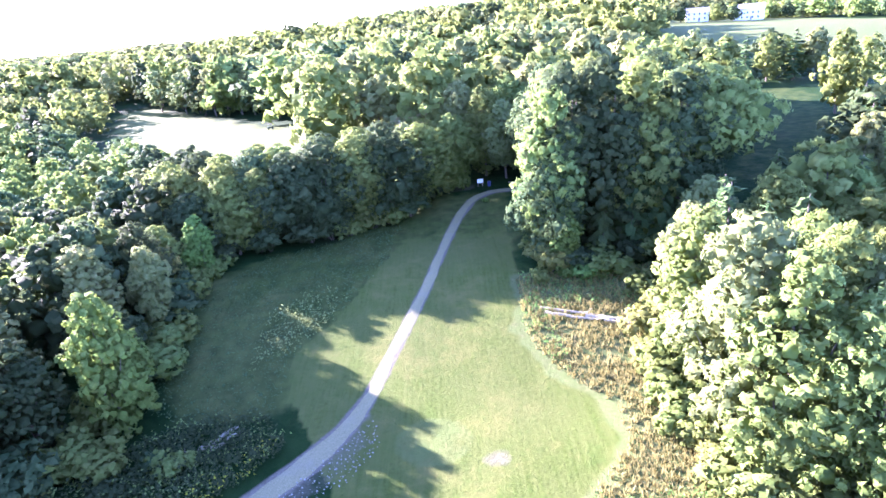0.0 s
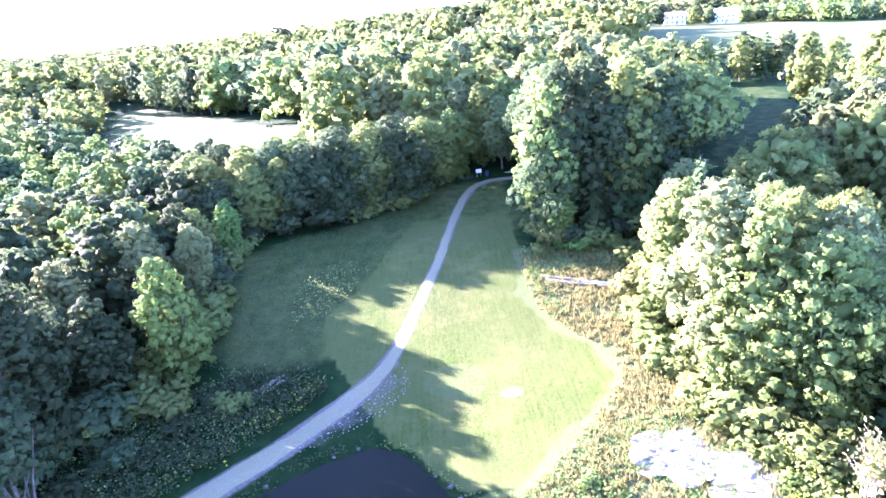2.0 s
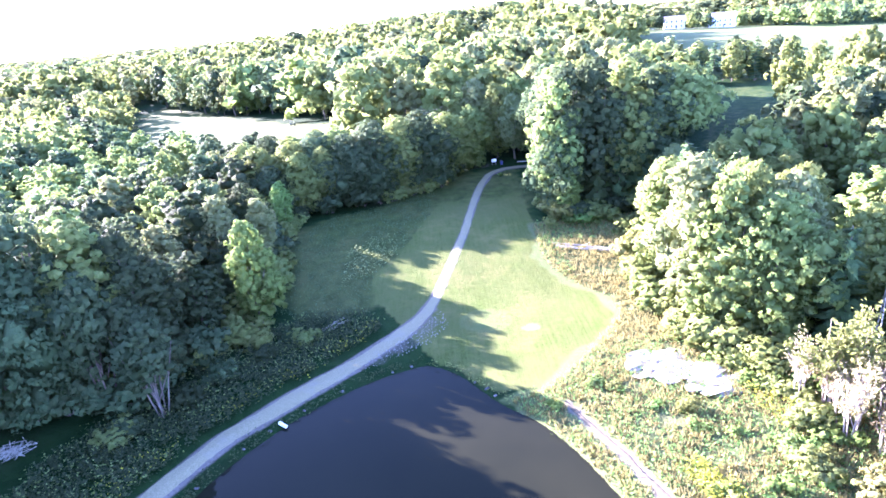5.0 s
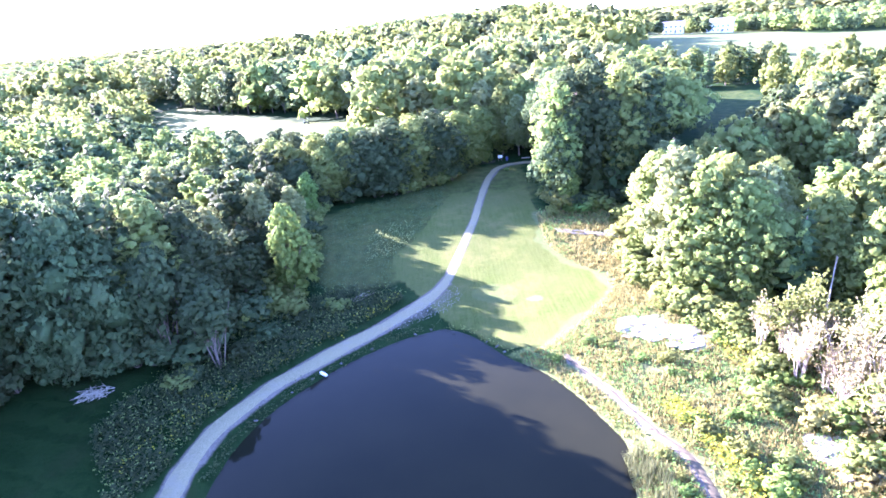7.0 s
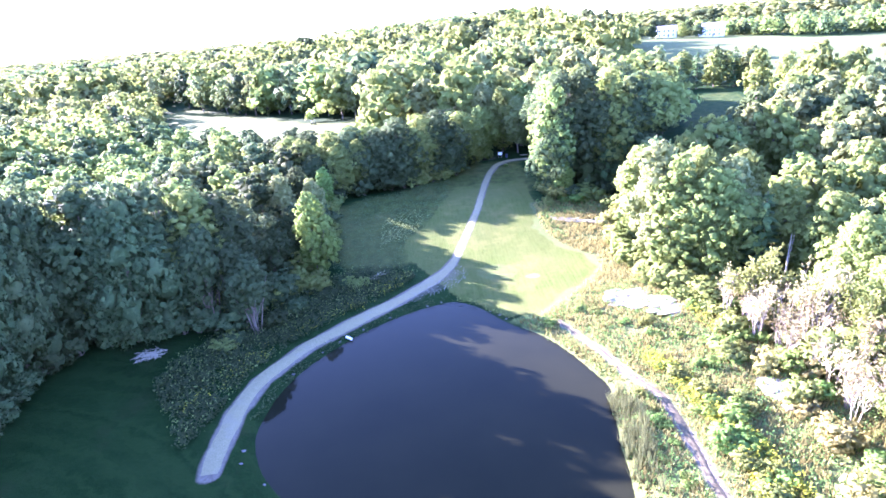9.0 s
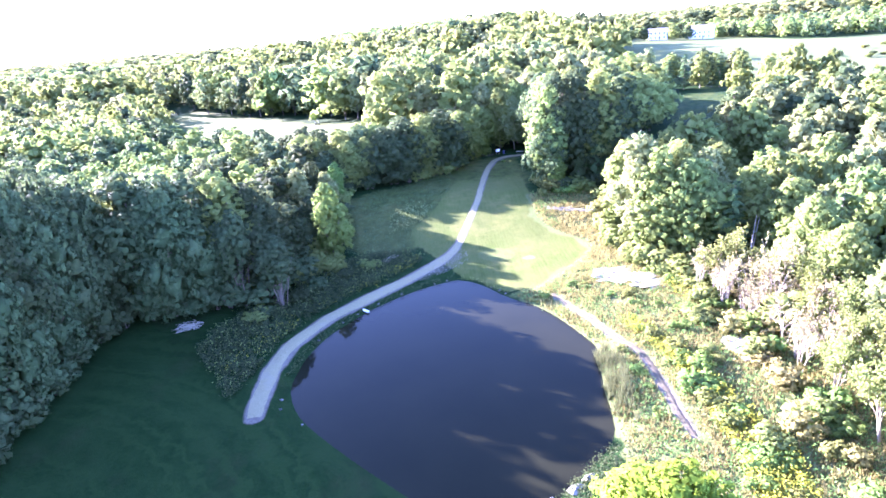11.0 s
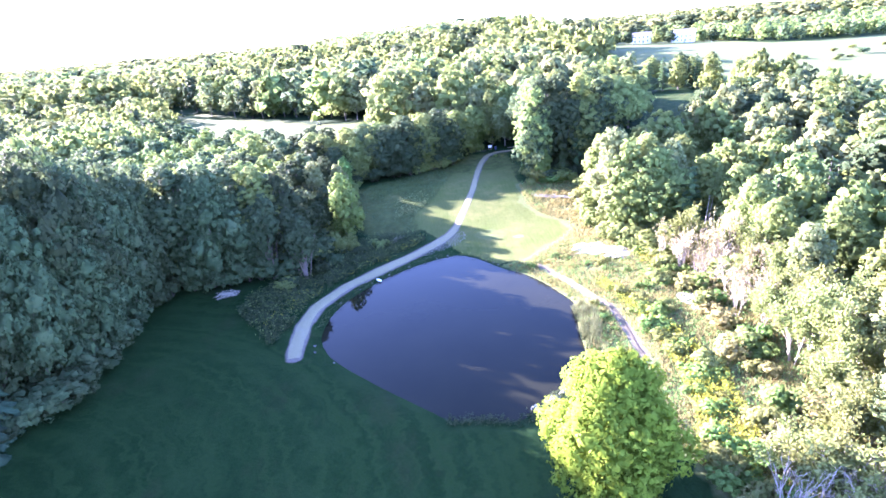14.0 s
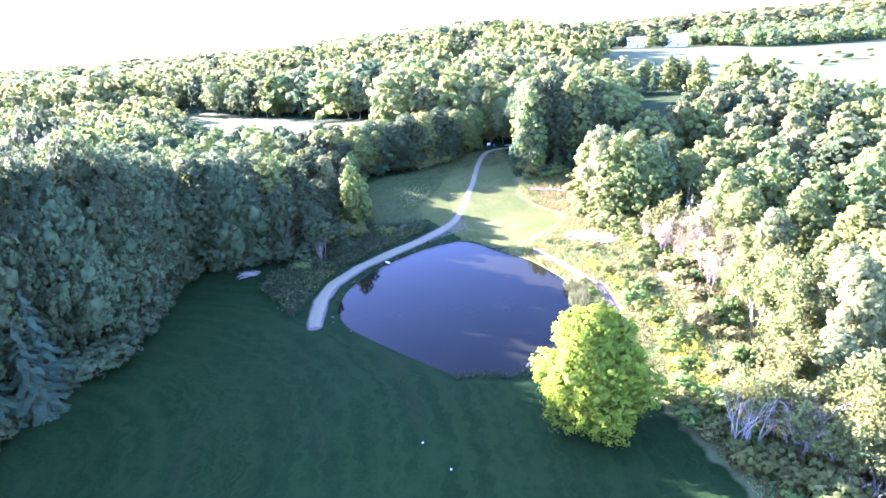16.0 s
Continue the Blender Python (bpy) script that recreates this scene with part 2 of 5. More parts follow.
LEFT_FIELD = [(-34, 204), (-62, 224), (-95, 264), (-150, 330), (-168, 330), (-140, 262), (-102, 190), (-70, 150), (-40, 140), (-30, 160)]
HAY_FIELD = [(104, 262), (116, 330), (126, 362), (158, 410), (196, 440), (216, 396), (234, 328), (262, 330), (330, 350), (520, 390), (600, 260), (420, 120), (230, 110), (170, 150), (150, 190), (128, 225)]


def off(poly, x, y):
    """Signed distance from points to a polygon, negative inside."""
    x, y = np.asarray(x, float), np.asarray(y, float)
    d = np.full(x.shape, 1e9)
    inside = np.zeros(x.shape, bool)
    for (ax, ay), (bx, by) in zip(poly, poly[1:] + poly[:1]):
        vx, vy = bx - ax, by - ay
        u = np.clip(((x - ax) * vx + (y - ay) * vy) / (vx * vx + vy * vy), 0, 1)
        d = np.minimum(d, np.hypot(x - ax - u * vx, y - ay - u * vy))
        if ay != by:
            inside ^= ((ay > y) != (by > y)) & (x < vx * (y - ay) / vy + ax)
    return np.where(inside, -d, d)


def along(line, x, y):
    """Distance to a band's edge, negative on it."""
    x, y = np.asarray(x, float), np.asarray(y, float)
    d = np.full(x.shape, 1e9)
    for (ax, ay, aw), (bx, by, bw) in zip(line, line[1:]):
        vx, vy = bx - ax, by - ay
        u = np.clip(((x - ax) * vx + (y - ay) * vy) / (vx * vx + vy * vy), 0, 1)
        d = np.minimum(d, np.hypot(x - ax - u * vx, y - ay - u * vy) - (aw + (bw - aw) * u) / 2)
    return d


def spline(points, step):
    """A smooth open line through the points, closed if the last equals the first."""
    p = np.array(points, float)
    out = []
    for i in range(len(p) - 1):
        a, b, c, d = p[max(i - 1, 0)], p[i], p[i + 1], p[min(i + 2, len(p) - 1)]
        n = max(2, int(np.hypot(*(c - b)[:2]) / step))
        for u in np.arange(n) / n:
            out.append(0.5 * (2 * b + (c - a) * u + (2 * a - 5 * b + 4 * c - d) * u * u + (3 * b - a - 3 * c + d) * u ** 3))
    out.append(p[-1])
    return np.array(out)


POND = [tuple(p) for p in spline(POND + POND[:1], 1.2)[:-1]]


def waves(x, y, k, seed):
    """Smooth undulation between about -1 and 1."""
    r = np.random.RandomState(seed)
    s = 0
    for n in range(6):
        a, f, ph = r.uniform(0, 6.28), k * r.uniform(0.6, 1.7), r.uniform(0, 6.28)
        s = s + np.sin((x * math.cos(a) + y * math.sin(a)) * f + ph)
    return s / 3.5


def land(x, y):
    """Height of the dry land."""
    x, y = np.asarray(x, float), np.asarray(y, float)
    z = 0.7 + 3.3 * ss(45, 78, y) + 1.4 * ss(78, 125, y)
    z = z + 1.8 * ss(15, 120, x) * ss(-60, 60, y)
    z = z - 3.0 * ss(25, 70, -x) * ss(70, 150, y)
    z = z + 9.2 * ss(40, 140, x) * ss(180, 300, y) - 7 * ss(130, 350, x) * ss(170, 300, y) - 17 * ss(100, 260, x) * ss(400, 620, y)
    z = z + 7 * ss(92, 150, -x) * (1 - ss(150, 220, y))
    z = z + 13 * ss(260, 620, y) * ss(-330, -60, x) * ss(-130, 0, 60 - x)
    z = z - 5 * ss(350, 700, y) * ss(60, 300, -x)
    z = z + 4 * ss(700, 1300, y) * (1 + 0.4 * waves(x, y, 0.006, 8)) - 60 * ss(1900, 4200, y)
    z = z + 0.12 * waves(x, y, 0.35, 3) + 0.8 * waves(x, y, 0.03, 4) * ss(130, 220, y)
    return z


def ground(x, y):
    d = off(POND, x, y)
    z = land(x, y)
    u = np.clip(d / 3.2, 0, 1)
    shore = np.where(d > 0, z * (0.4 * u + 0.6 * ss(0, 1, u)), 0.1 * np.maximum(d, -6) - 1.2 * ss(0, 6, -d))
    return np.where(d < 3.2, shore, z)


def gz(x, y):
    return float(ground(np.array([x]), np.array([y]))[0])


def mesh_of(name, v, f, mats, smooth=False, idx=None, nrm=None):
    me = bpy.data.meshes.new(name)
    me.from_pydata(v if isinstance(v, list) else v.tolist(), [], f if isinstance(f, list) else f.tolist())
    for m in mats if isinstance(mats, (list, tuple)) else [mats]:
        me.materials.append(m)
    if idx is not None:
        me.polygons.foreach_set("material_index", np.asarray(idx, np.int32))
    if smooth:
        me.polygons.foreach_set("use_smooth", np.ones(len(me.polygons), bool))
    me.update()
    if nrm is not None:
        soft_normals(me, nrm)
    return me


def soft_normals(me, nrm):
    """Shades leaves by the form of the bough that they belong to."""
    me.polygons.foreach_set("use_smooth", np.ones(len(me.polygons), bool))
    me.normals_split_custom_set_from_vertices(nrm.tolist())


def steps(lo, hi, fine, reach_lo, reach_hi, grow=1.14):
    """Even steps between lo and hi, growing outward to the reaches."""
    mid = list(np.arange(lo, hi + fine / 2, fine))
    s, a = fine, [lo]
    while a[-1] > reach_lo:
        s *= grow
        a.append(a[-1] - s)
    s, b = fine, [mid[-1]]
    while b[-1] < reach_hi:
        s *= grow
        b.append(b[-1] + s)
    return np.array(a[:0:-1] + mid + b[1:])


def make_ground():
    xs, ys = steps(-84, 46, 0.7, -4000, 4000), steps(-62, 124, 0.7, -1500, 4600)
    X, Y = np.meshgrid(xs, ys)
    Z = ground(X, Y)
    v = np.stack([X.ravel(), Y.ravel(), Z.ravel()], 1)
    nx, ny = len(xs), len(ys)
    i = (np.arange(ny - 1)[:, None] * nx + np.arange(nx - 1)[None]).ravel()
    f = np.stack([i, i + 1, i + nx + 1, i + nx], 1)
    me = mesh_of("ground", v, f, GROUND, True)
    x, y = X.ravel(), Y.ravel()
    bare = np.maximum(1 - ss(-0.6, 0.5, along(TRACK, x, y)), 1 - ss(-0.2, 0.5, along(TRAIL, x, y)))
    bare = np.maximum(bare, 0.52 * (1 - ss(0.2, 2.6, np.hypot((x - 2.0) / 1.2, y - 41) + 0.4 * waves(x, y, 1.5, 25))))
    bare = np.maximum(bare, 0.42 * (1 - ss(-0.5, 2.0, off([(-14, 44), (-10, 48), (-10, 44), (-13, 39), (-18, 36)], x, y) + 0.5 * waves(x, y, 1.9, 26))))
    bare = np.maximum(bare, 0.5 * (1 - ss(0, 8, np.hypot(x - 2, y - 113))))
    rag = 0.7 * waves(x, y, 0.55, 21) + 0.4 * waves(x, y, 1.6, 22)
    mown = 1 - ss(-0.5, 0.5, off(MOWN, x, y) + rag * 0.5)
    # Upper strip drops towards the dark meadow colour, painting in the hedgerow's shade.
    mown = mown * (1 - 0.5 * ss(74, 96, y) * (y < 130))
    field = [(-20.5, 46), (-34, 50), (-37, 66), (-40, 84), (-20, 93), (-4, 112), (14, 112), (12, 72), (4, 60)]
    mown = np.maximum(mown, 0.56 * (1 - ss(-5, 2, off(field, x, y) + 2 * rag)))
    # Back green gets mostly the dark meadow colour in place of tree shade.
    mown = np.maximum(mown, 0.42 * (1 - ss(-2, 2, off(BACK_GREEN, x, y))))
    mown = np.maximum(mown, 1 - ss(-6, 6, off(LEFT_FIELD, x, y)))
    mown = np.maximum(mown, 1 - ss(-6, 6, off(HAY_FIELD, x, y)))
    dry = np.maximum(1 - ss(0.0, 2.0, off(ROUGH, x, y) + rag), 0.95 * (1 - ss(-10, 10, off(HAY_FIELD, x, y))))
    dry = np.maximum(dry, 0.62 * (1 - ss(-5, 5, off(LEFT_FIELD, x, y))))
    dry = np.maximum(dry, 0.5 * (1 - ss(3.4, 4.3, np.hypot(x + 3.6, (y - 44) * 1.05))))
    col = np.stack([bare, mown, dry, np.ones_like(x)], 1).astype(np.float32)
    at = me.color_attributes.new("cover", "FLOAT_COLOR", "POINT")
    at.data.foreach_set("color", col.ravel())
    tagged(new("ground", me), "rolling grass land with mown fairway, meadow and dry rough", "ground", kind="structure")


def make_water():
    line = spline(POND + POND[:1], 1.0)
    c = line.mean(0)
    v = [(*c, 0.0)]
    rings = (0.35, 0.7, 0.93, 1.03)
    for r in rings:
        for p in line[:-1]:
            q = c + (p - c) * r
            v.append((q[0], q[1], 0.0))
    n = len(line) - 1
    f = [(0, 1 + i, 1 + (i + 1) % n) for i in range(n)]
    for k in range(len(rings) - 1):
        a, b = 1 + k * n, 1 + (k + 1) * n
        f += [(a + i, b + i, b + (i + 1) % n, a + (i + 1) % n) for i in range(n)]
    tagged(new("water", mesh_of("water", v, f, WATER, True)), "still dark murky brown pond water", "pond", kind="structure")


def ribbon(name, line, lift, crown, label, seed, mat):
    """A worn band on the land with ragged edges."""
    p = spline(line, 0.6)
    r = np.random.RandomState(seed)
    d = np.gradient(p[:, :2], axis=0)
    d /= np.linalg.norm(d, axis=1)[:, None]
    side = np.stack([d[:, 1], -d[:, 0]], 1)
    v, m = [], 9
    wob = [np.convolve(r.uniform(-1, 1, len(p) + 8), np.ones(5) / 5, "same")[4:-4] * 0.42 for side_of in (0, 1)]
    for i in range(len(p)):
        jl, jr = wob[0][i], wob[1][i]
        for k in range(m):
            u = k / (m - 1) * 2 - 1
            w = p[i, 2] * 0.45 + (jl if u < 0 else jr)
            q = p[i, :2] + side[i] * w * u
            edge = 1 - abs(u) ** 6
            rut = 0.03 * math.exp(-((abs(u) - 0.55) / 0.2) ** 2)
            v.append((q[0], q[1], 0, lift * edge - 0.05 * (1 - edge) + crown * (1 - u * u) - rut))
    v = np.array(v)
    z = ground(v[:, 0], v[:, 1])
    out = np.stack([v[:, 0], v[:, 1], z + v[:, 3]], 1)
    f = [(i * m + k, i * m + k + 1, (i + 1) * m + k + 1, (i + 1) * m + k) for i in range(len(p) - 1) for k in range(m - 1)]
    return tagged(new(name, mesh_of(name, out, f, mat, True)), label, "track", kind="structure")


make_ground()
make_water()
ribbon("road", TRACK, 0.025, 0.03, "pale gravel cart track winding up the field", 11, GRAVEL)
ribbon("path", TRAIL, 0.04, 0.02, "narrow bare earth trail along the pond bank", 12, EARTH)


# ---- plants: mesh makers ----
def part(name, me, parent, label=""):
    ob = new(name, me)
    ob.parent = parent
    if label:
        ob["label"] = label
    return ob


def unit(r, n):
    v = r.normal(size=(n, 3))
    return v / np.linalg.norm(v, axis=1)[:, None]


def ico(level):
    bm = bmesh.new()
    bmesh.ops.create_icosphere(bm, subdivisions=level, radius=1)
    v = np.array([p.co[:] for p in bm.verts])
    f = np.array([[q.index for q in g.verts] for g in bm.faces])
    bm.free()
    return v, f


ICO = {1: ico(1)}


def leaf_cards(r, pos, nor, size, jitter=0.7, slim=0.62):
    """Small pointed leaf clumps, folded along the middle."""
    n = len(pos)
    nor = nor + unit(r, n) * jitter
    nor /= np.linalg.norm(nor, axis=1)[:, None]
    t = np.cross(nor, unit(r, n))
    t /= np.linalg.norm(t, axis=1)[:, None] + 1e-9
    b = np.cross(nor, t)
    s = size * r.uniform(0.6, 1.35, (n, 1))
    v = np.stack([pos - t * s * 0.5, pos + b * s * slim * 0.5 - nor * s * 0.12, pos + t * s * 0.5, pos - b * s * slim * 0.5 - nor * s * 0.12], 1)
    i = np.arange(n)[:, None] * 4
    f = np.stack([i + (0, 2, 1), i + (0, 3, 2)], 1).reshape(-1, 3)
    return v.reshape(-1, 3), f, np.repeat(nor, 4, 0)


def joined3(parts):
    """Joins vertices, triangles and normals."""
    k = np.cumsum([0] + [len(p[0]) for p in parts])
    return np.concatenate([p[0] for p in parts]), np.concatenate([p[1] + k[n] for n, p in enumerate(parts)]), np.concatenate([p[2] for p in parts])


def unit_rows(v):
    return v / (np.linalg.norm(v, axis=1)[:, None] + 1e-9)


def joined(parts):
    vs, fs, k = [], [], 0
    for v, f in parts:
        vs.append(v)
        fs.append(f + k)
        k += len(v)
    return np.concatenate(vs), np.concatenate(fs)


def lobes_broad(r, n, low, wide, shape):
    """Lobes of a broad crown in a tree of height 1: centres and radii."""
    out = []
    for i in range(n):
        u = (i + r.uniform(0, 1)) / n
        z = low + (0.93 - low) * u
        prof = math.sin(math.pi * min(1, (u * 0.86 + 0.14)) ** shape) ** 0.75
        a = i * 2.4 + r.uniform(-0.5, 0.5)
        rad = wide * prof * r.uniform(0.42, 1.0)
        lr = wide * r.uniform(0.24, 0.46) * (0.6 + 0.4 * prof)
        out.append((math.cos(a) * rad, math.sin(a) * rad, min(z, 0.97 - lr * 0.8), lr))
    out.append((r.uniform(-0.03, 0.03), r.uniform(-0.03, 0.03), 0.97 - wide * 0.38, wide * 0.38))
    out.append((0, 0, low + (1 - low) * 0.3, wide * 0.55))
    out.append((0, 0, low + (1 - low) * 0.6, wide * 0.55))
    return np.array(out)


def leaf_sprays(r, pos, nor, size, jitter):
    """Pointed three-cornered sprays of leaves, half of them long and narrow."""
    n = len(pos)
    nor = unit_rows(nor + unit(r, n) * jitter)
    t = unit_rows(np.cross(nor, unit(r, n)))
    b = np.cross(nor, t)
    s = size * r.uniform(0.6, 1.35, (n, 1))
    w = r.uniform(0.45, 1.0, (n, 1))
    v = np.stack([pos + t * s * 0.62, pos - t * s * 0.38 + b * s * 0.5 * w, pos - t * s * r.uniform(0.2, 0.5, (n, 1)) - b * s * 0.5 * w], 1)
    return v.reshape(-1, 3), np.arange(n * 3).reshape(-1, 3), np.repeat(nor, 3, 0)


def crown_of(r, lobes, leaves, size, squash=0.95, core=0.57, jitter=0.6, per=28, puff=(0.3, 0.46), cores=99):
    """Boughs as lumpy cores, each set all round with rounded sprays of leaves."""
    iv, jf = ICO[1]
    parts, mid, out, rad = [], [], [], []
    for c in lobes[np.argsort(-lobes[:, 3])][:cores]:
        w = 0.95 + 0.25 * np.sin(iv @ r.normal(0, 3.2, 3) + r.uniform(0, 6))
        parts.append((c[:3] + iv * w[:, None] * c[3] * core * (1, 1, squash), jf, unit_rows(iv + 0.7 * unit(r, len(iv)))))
    w = lobes[:, 3] ** 2
    many = np.maximum(3, (1.6 * leaves / per * w / w.sum()).astype(int))
    for k, c in enumerate(lobes):
        u = (np.arange(many[k]) + 0.5) / many[k]
        a = np.arange(many[k]) * 2.39996 + r.uniform(0, 6.28)
        z = 1 - 1.75 * u
        q = np.sqrt(1 - z * z)
        d = unit_rows(np.stack([q * np.cos(a), q * np.sin(a), z], 1) + r.normal(0, 0.12, (many[k], 3)))
        m = c[:3] + d * c[3] * (1, 1, squash) * r.uniform(0.76, 1.1, (many[k], 1))
        keep = np.ones(len(m), bool)
        for o in lobes[np.arange(len(lobes)) != k]:
            keep &= np.linalg.norm((m - o[:3]) / (1, 1, squash), axis=1) > o[3] * 0.66
        mid.append(m[keep])
        out.append(d[keep])
        rad.append(c[3] * r.uniform(puff[0], puff[1], keep.sum()))
    mid, out, rad = np.concatenate(mid), np.concatenate(out), np.concatenate(rad)
    out, rad = np.repeat(out, per, 0), np.repeat(rad, per)[:, None]
    e = unit_rows(unit(r, len(out)) + 0.7 * out + (0, 0, 0.3))
    pos = np.repeat(mid, per, 0) + e * rad * (1, 1, 0.85) * r.uniform(0.5, 1.25, (len(out), 1))
    v, f, n = leaf_sprays(r, pos, e, size, jitter)
    form = unit_rows(pos - (0, 0, 0.42))
    n = unit_rows(0.4 * np.repeat(e, 3, 0) + 0.34 * np.repeat(out, 3, 0) + 0.34 * np.repeat(form, 3, 0) + 0.16 * n)
    parts.append((v, f, n))
    return joined3(parts)


def tube(a, b, ra, rb, sides=6):
    a, b = np.array(a, float), np.array(b, float)
    t = (b - a) / np.linalg.norm(b - a)
    u = np.cross(t, (0.3, 0.9, 0.1))
    u /= np.linalg.norm(u)
    w = np.cross(t, u)
    ang = np.arange(sides) * 2 * math.pi / sides
    ring = np.cos(ang)[:, None] * u + np.sin(ang)[:, None] * w
    v = np.concatenate([a + ring * ra, b + ring * rb])
    i = np.arange(sides)
    j = (i + 1) % sides
    f = np.concatenate([np.stack([i, j, j + sides], 1), np.stack([i, j + sides, i + sides], 1)])
    return v, f


def trunk_of(r, top, radius, lobes, limbs=7, lean=0.02):
    """A tapered, slightly bent trunk with limbs into the crown."""
    parts, p, n = [], np.array((0, 0, -0.03)), 5
    knots = [p]
    for k in range(n):
        p = p + np.array((r.uniform(-lean, lean), r.uniform(-lean, lean), (top + 0.03) / n))
        knots.append(p)
    for k in range(n):
        parts.append(tube(knots[k], knots[k + 1], radius * (1.25 if k == 0 else 1 - 0.8 * k / n), radius * (1 - 0.8 * (k + 1) / n), 7))
    for c in lobes[r.permutation(len(lobes))[:limbs]]:
        u = min(0.8, max(0.2, c[2] * 0.55))
        s = knots[int(u * n)]
        parts.append(tube(s, c[:3], radius * 0.4, radius * 0.1, 4))
    return joined(parts)


PROTO = {}


def thing_from(name, pieces, label, category):
    ob = new(name)
    for pname, me, plabel in pieces:
        part(pname, me, ob, plabel)
    return tagged(ob, label, category)


def broad_tree(key, seed, low, wide, lobes, leaves, size, mat, bark, shape=1.0, limbs=8, label="", stems=0):
    r = np.random.RandomState(seed)
    L = lobes_broad(r, lobes, low, wide, shape)
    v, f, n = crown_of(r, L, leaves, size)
    tv, tf = trunk_of(r, 0.8, 0.016, L, limbs)
    for k in range(stems):
        a = k * 6.283 / stems + r.uniform(-0.4, 0.4)
        out = np.array((math.cos(a), math.sin(a), 0)) * wide
        p = [out * 0.12 + (0, 0, -0.02), out * r.uniform(0.3, 0.45) + (0, 0, 0.34), out * r.uniform(0.6, 0.85) + (0, 0, r.uniform(0.6, 0.75))]
        tv, tf = joined([(tv, tf), tube(p[0], p[1], 0.0075, 0.0055, 6), tube(p[1], p[2], 0.0055, 0.002, 5)])
    PROTO[key] = dict(name="tree", label=label, category="tree", used=None,
                      pieces=[("trunk", mesh_of("trunk", tv, tf, bark, True), ""), ("crown", mesh_of("crown", v, f, mat, nrm=n), "")])


def conifer(key, seed, low, wide, tiers, leaves, size, mat, droop=0.25, label="", ragged=0.25):
    """Whorls of boughs that get shorter towards the tip."""
    r = np.random.RandomState(seed)
    tv, tf = trunk_of(r, 0.97, 0.014, np.zeros((1, 4)) + (0, 0, 0.5, 0.1), 0, 0.004)
    parts = [(tv, tf)]
    pos, nor, lie, boughs = [], [], [], []
    for k in range(tiers):
        u = k / tiers
        z = low + (0.99 - low) * u
        reach = wide * (1 - u) ** 0.8 * (0.75 + 0.25 * math.sin(u * 30)) + 0.012
        m = max(4, int(9 * (1 - u)) + 3)
        for j in range(m):
            a = j * 6.283 / m + k * 1.1 + r.uniform(-0.3, 0.3)
            l = reach * r.uniform(1 - ragged * 1.6, 1 + ragged)
            end = np.array((math.cos(a) * l, math.sin(a) * l, z - droop * l + r.uniform(-0.01, 0.01)))
            base = np.array((0, 0, z + 0.01))
            boughs.append(tube(base, end, 0.004 * (1 - u) + 0.001, 0.0008, 3))
            cnt = max(3, int(leaves * (l / wide) ** 1.3 / (tiers * 4.2)))
            s = r.uniform(0.15, 1, cnt) ** 0.6
            q = base + (end - base) * s[:, None]
            across = np.array((-math.sin(a), math.cos(a), 0))
            q = q + across * (r.uniform(-0.3, 0.3, cnt) * l * (1.1 - s * 0.8))[:, None] + (0, 0, 1) * r.uniform(-0.012, 0.012, cnt)[:, None]
            pos.append(q)
            nor.append(np.tile((math.cos(a) * 0.4, math.sin(a) * 0.4, 1.0), (cnt, 1)))
            lie.append(np.tile((end - base) / np.linalg.norm(end - base), (cnt, 1)))
    pos = np.concatenate(pos)
    n = len(pos)
    nor = unit_rows(np.concatenate(nor) + unit(r, n) * 0.35)
    t = unit_rows(np.concatenate(lie) + unit(r, n) * 0.45)
    b = unit_rows(np.cross(nor, t))
    l = size * r.uniform(0.7, 1.5, (n, 1))
    v = np.stack([pos - t * l * 0.5 - b * l * 0.2, pos + t * l * 0.7, pos - t * l * 0.4 + b * l * 0.2], 1).reshape(-1, 3)
    f = np.arange(n * 3).reshape(-1, 3)
    n = unit_rows(0.5 * np.repeat(unit_rows(pos * (1, 1, 0)), 3, 0) + 0.45 * np.repeat(nor, 3, 0) + (0, 0, 0.2))
    tv2, tf2 = joined(parts + boughs)
    PROTO[key] = dict(name="tree", label=label, category="tree", used=None,
                      pieces=[("trunk", mesh_of("trunk", tv2, tf2, BARK, True), ""), ("crown", mesh_of("crown", v, f, mat, nrm=n), "")])


def plant(key, x, y, h, w=1.0, turn=None, label="", group=""):
    """Sets a plant of that kind on the ground, h metres tall."""
    if w < 0.79 and key in SLIM:
        key, w = SLIM[key], w * 1.5
    p = PROTO[key]
    a = turn if turn is not None else (x * 12.9 + y * 7.3) % 6.283
    m = Matrix.LocRotScale((x, y, gz(x, y) - 0.05), Euler((0, 0, a)), (h * w, h * w, h))
    if p["used"] is None:
        ob = thing_from(p["name"], p["pieces"], p["label"], p["category"])
        ob.matrix_basis = m
        p["used"] = ob
    else:
        src = p["used"]
        ob = copy_thing(src, m @ Matrix.Diagonal((1 / src.scale[0], 1 / src.scale[1], 1 / src.scale[2], 1)))
        ob["label"] = p["label"]
    return tagged(ob, label, "", group or p.get("group", ""))


LOW = {}


def low_tree(key, seed, low, wide, lobes, leaves, size, mat, shape=1.0, per=16):
    """A simpler tree for wood that is joined into one sheet of crowns."""
    r = np.random.RandomState(seed)
    L = lobes_broad(r, lobes, low, wide, shape)
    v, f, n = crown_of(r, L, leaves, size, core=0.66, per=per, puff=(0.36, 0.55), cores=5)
    tv, tf = tube((0, 0, -0.03), (0, 0, 0.6), 0.016, 0.006, 5)
    LOW[key] = (v, f, n, tv, tf, mat)


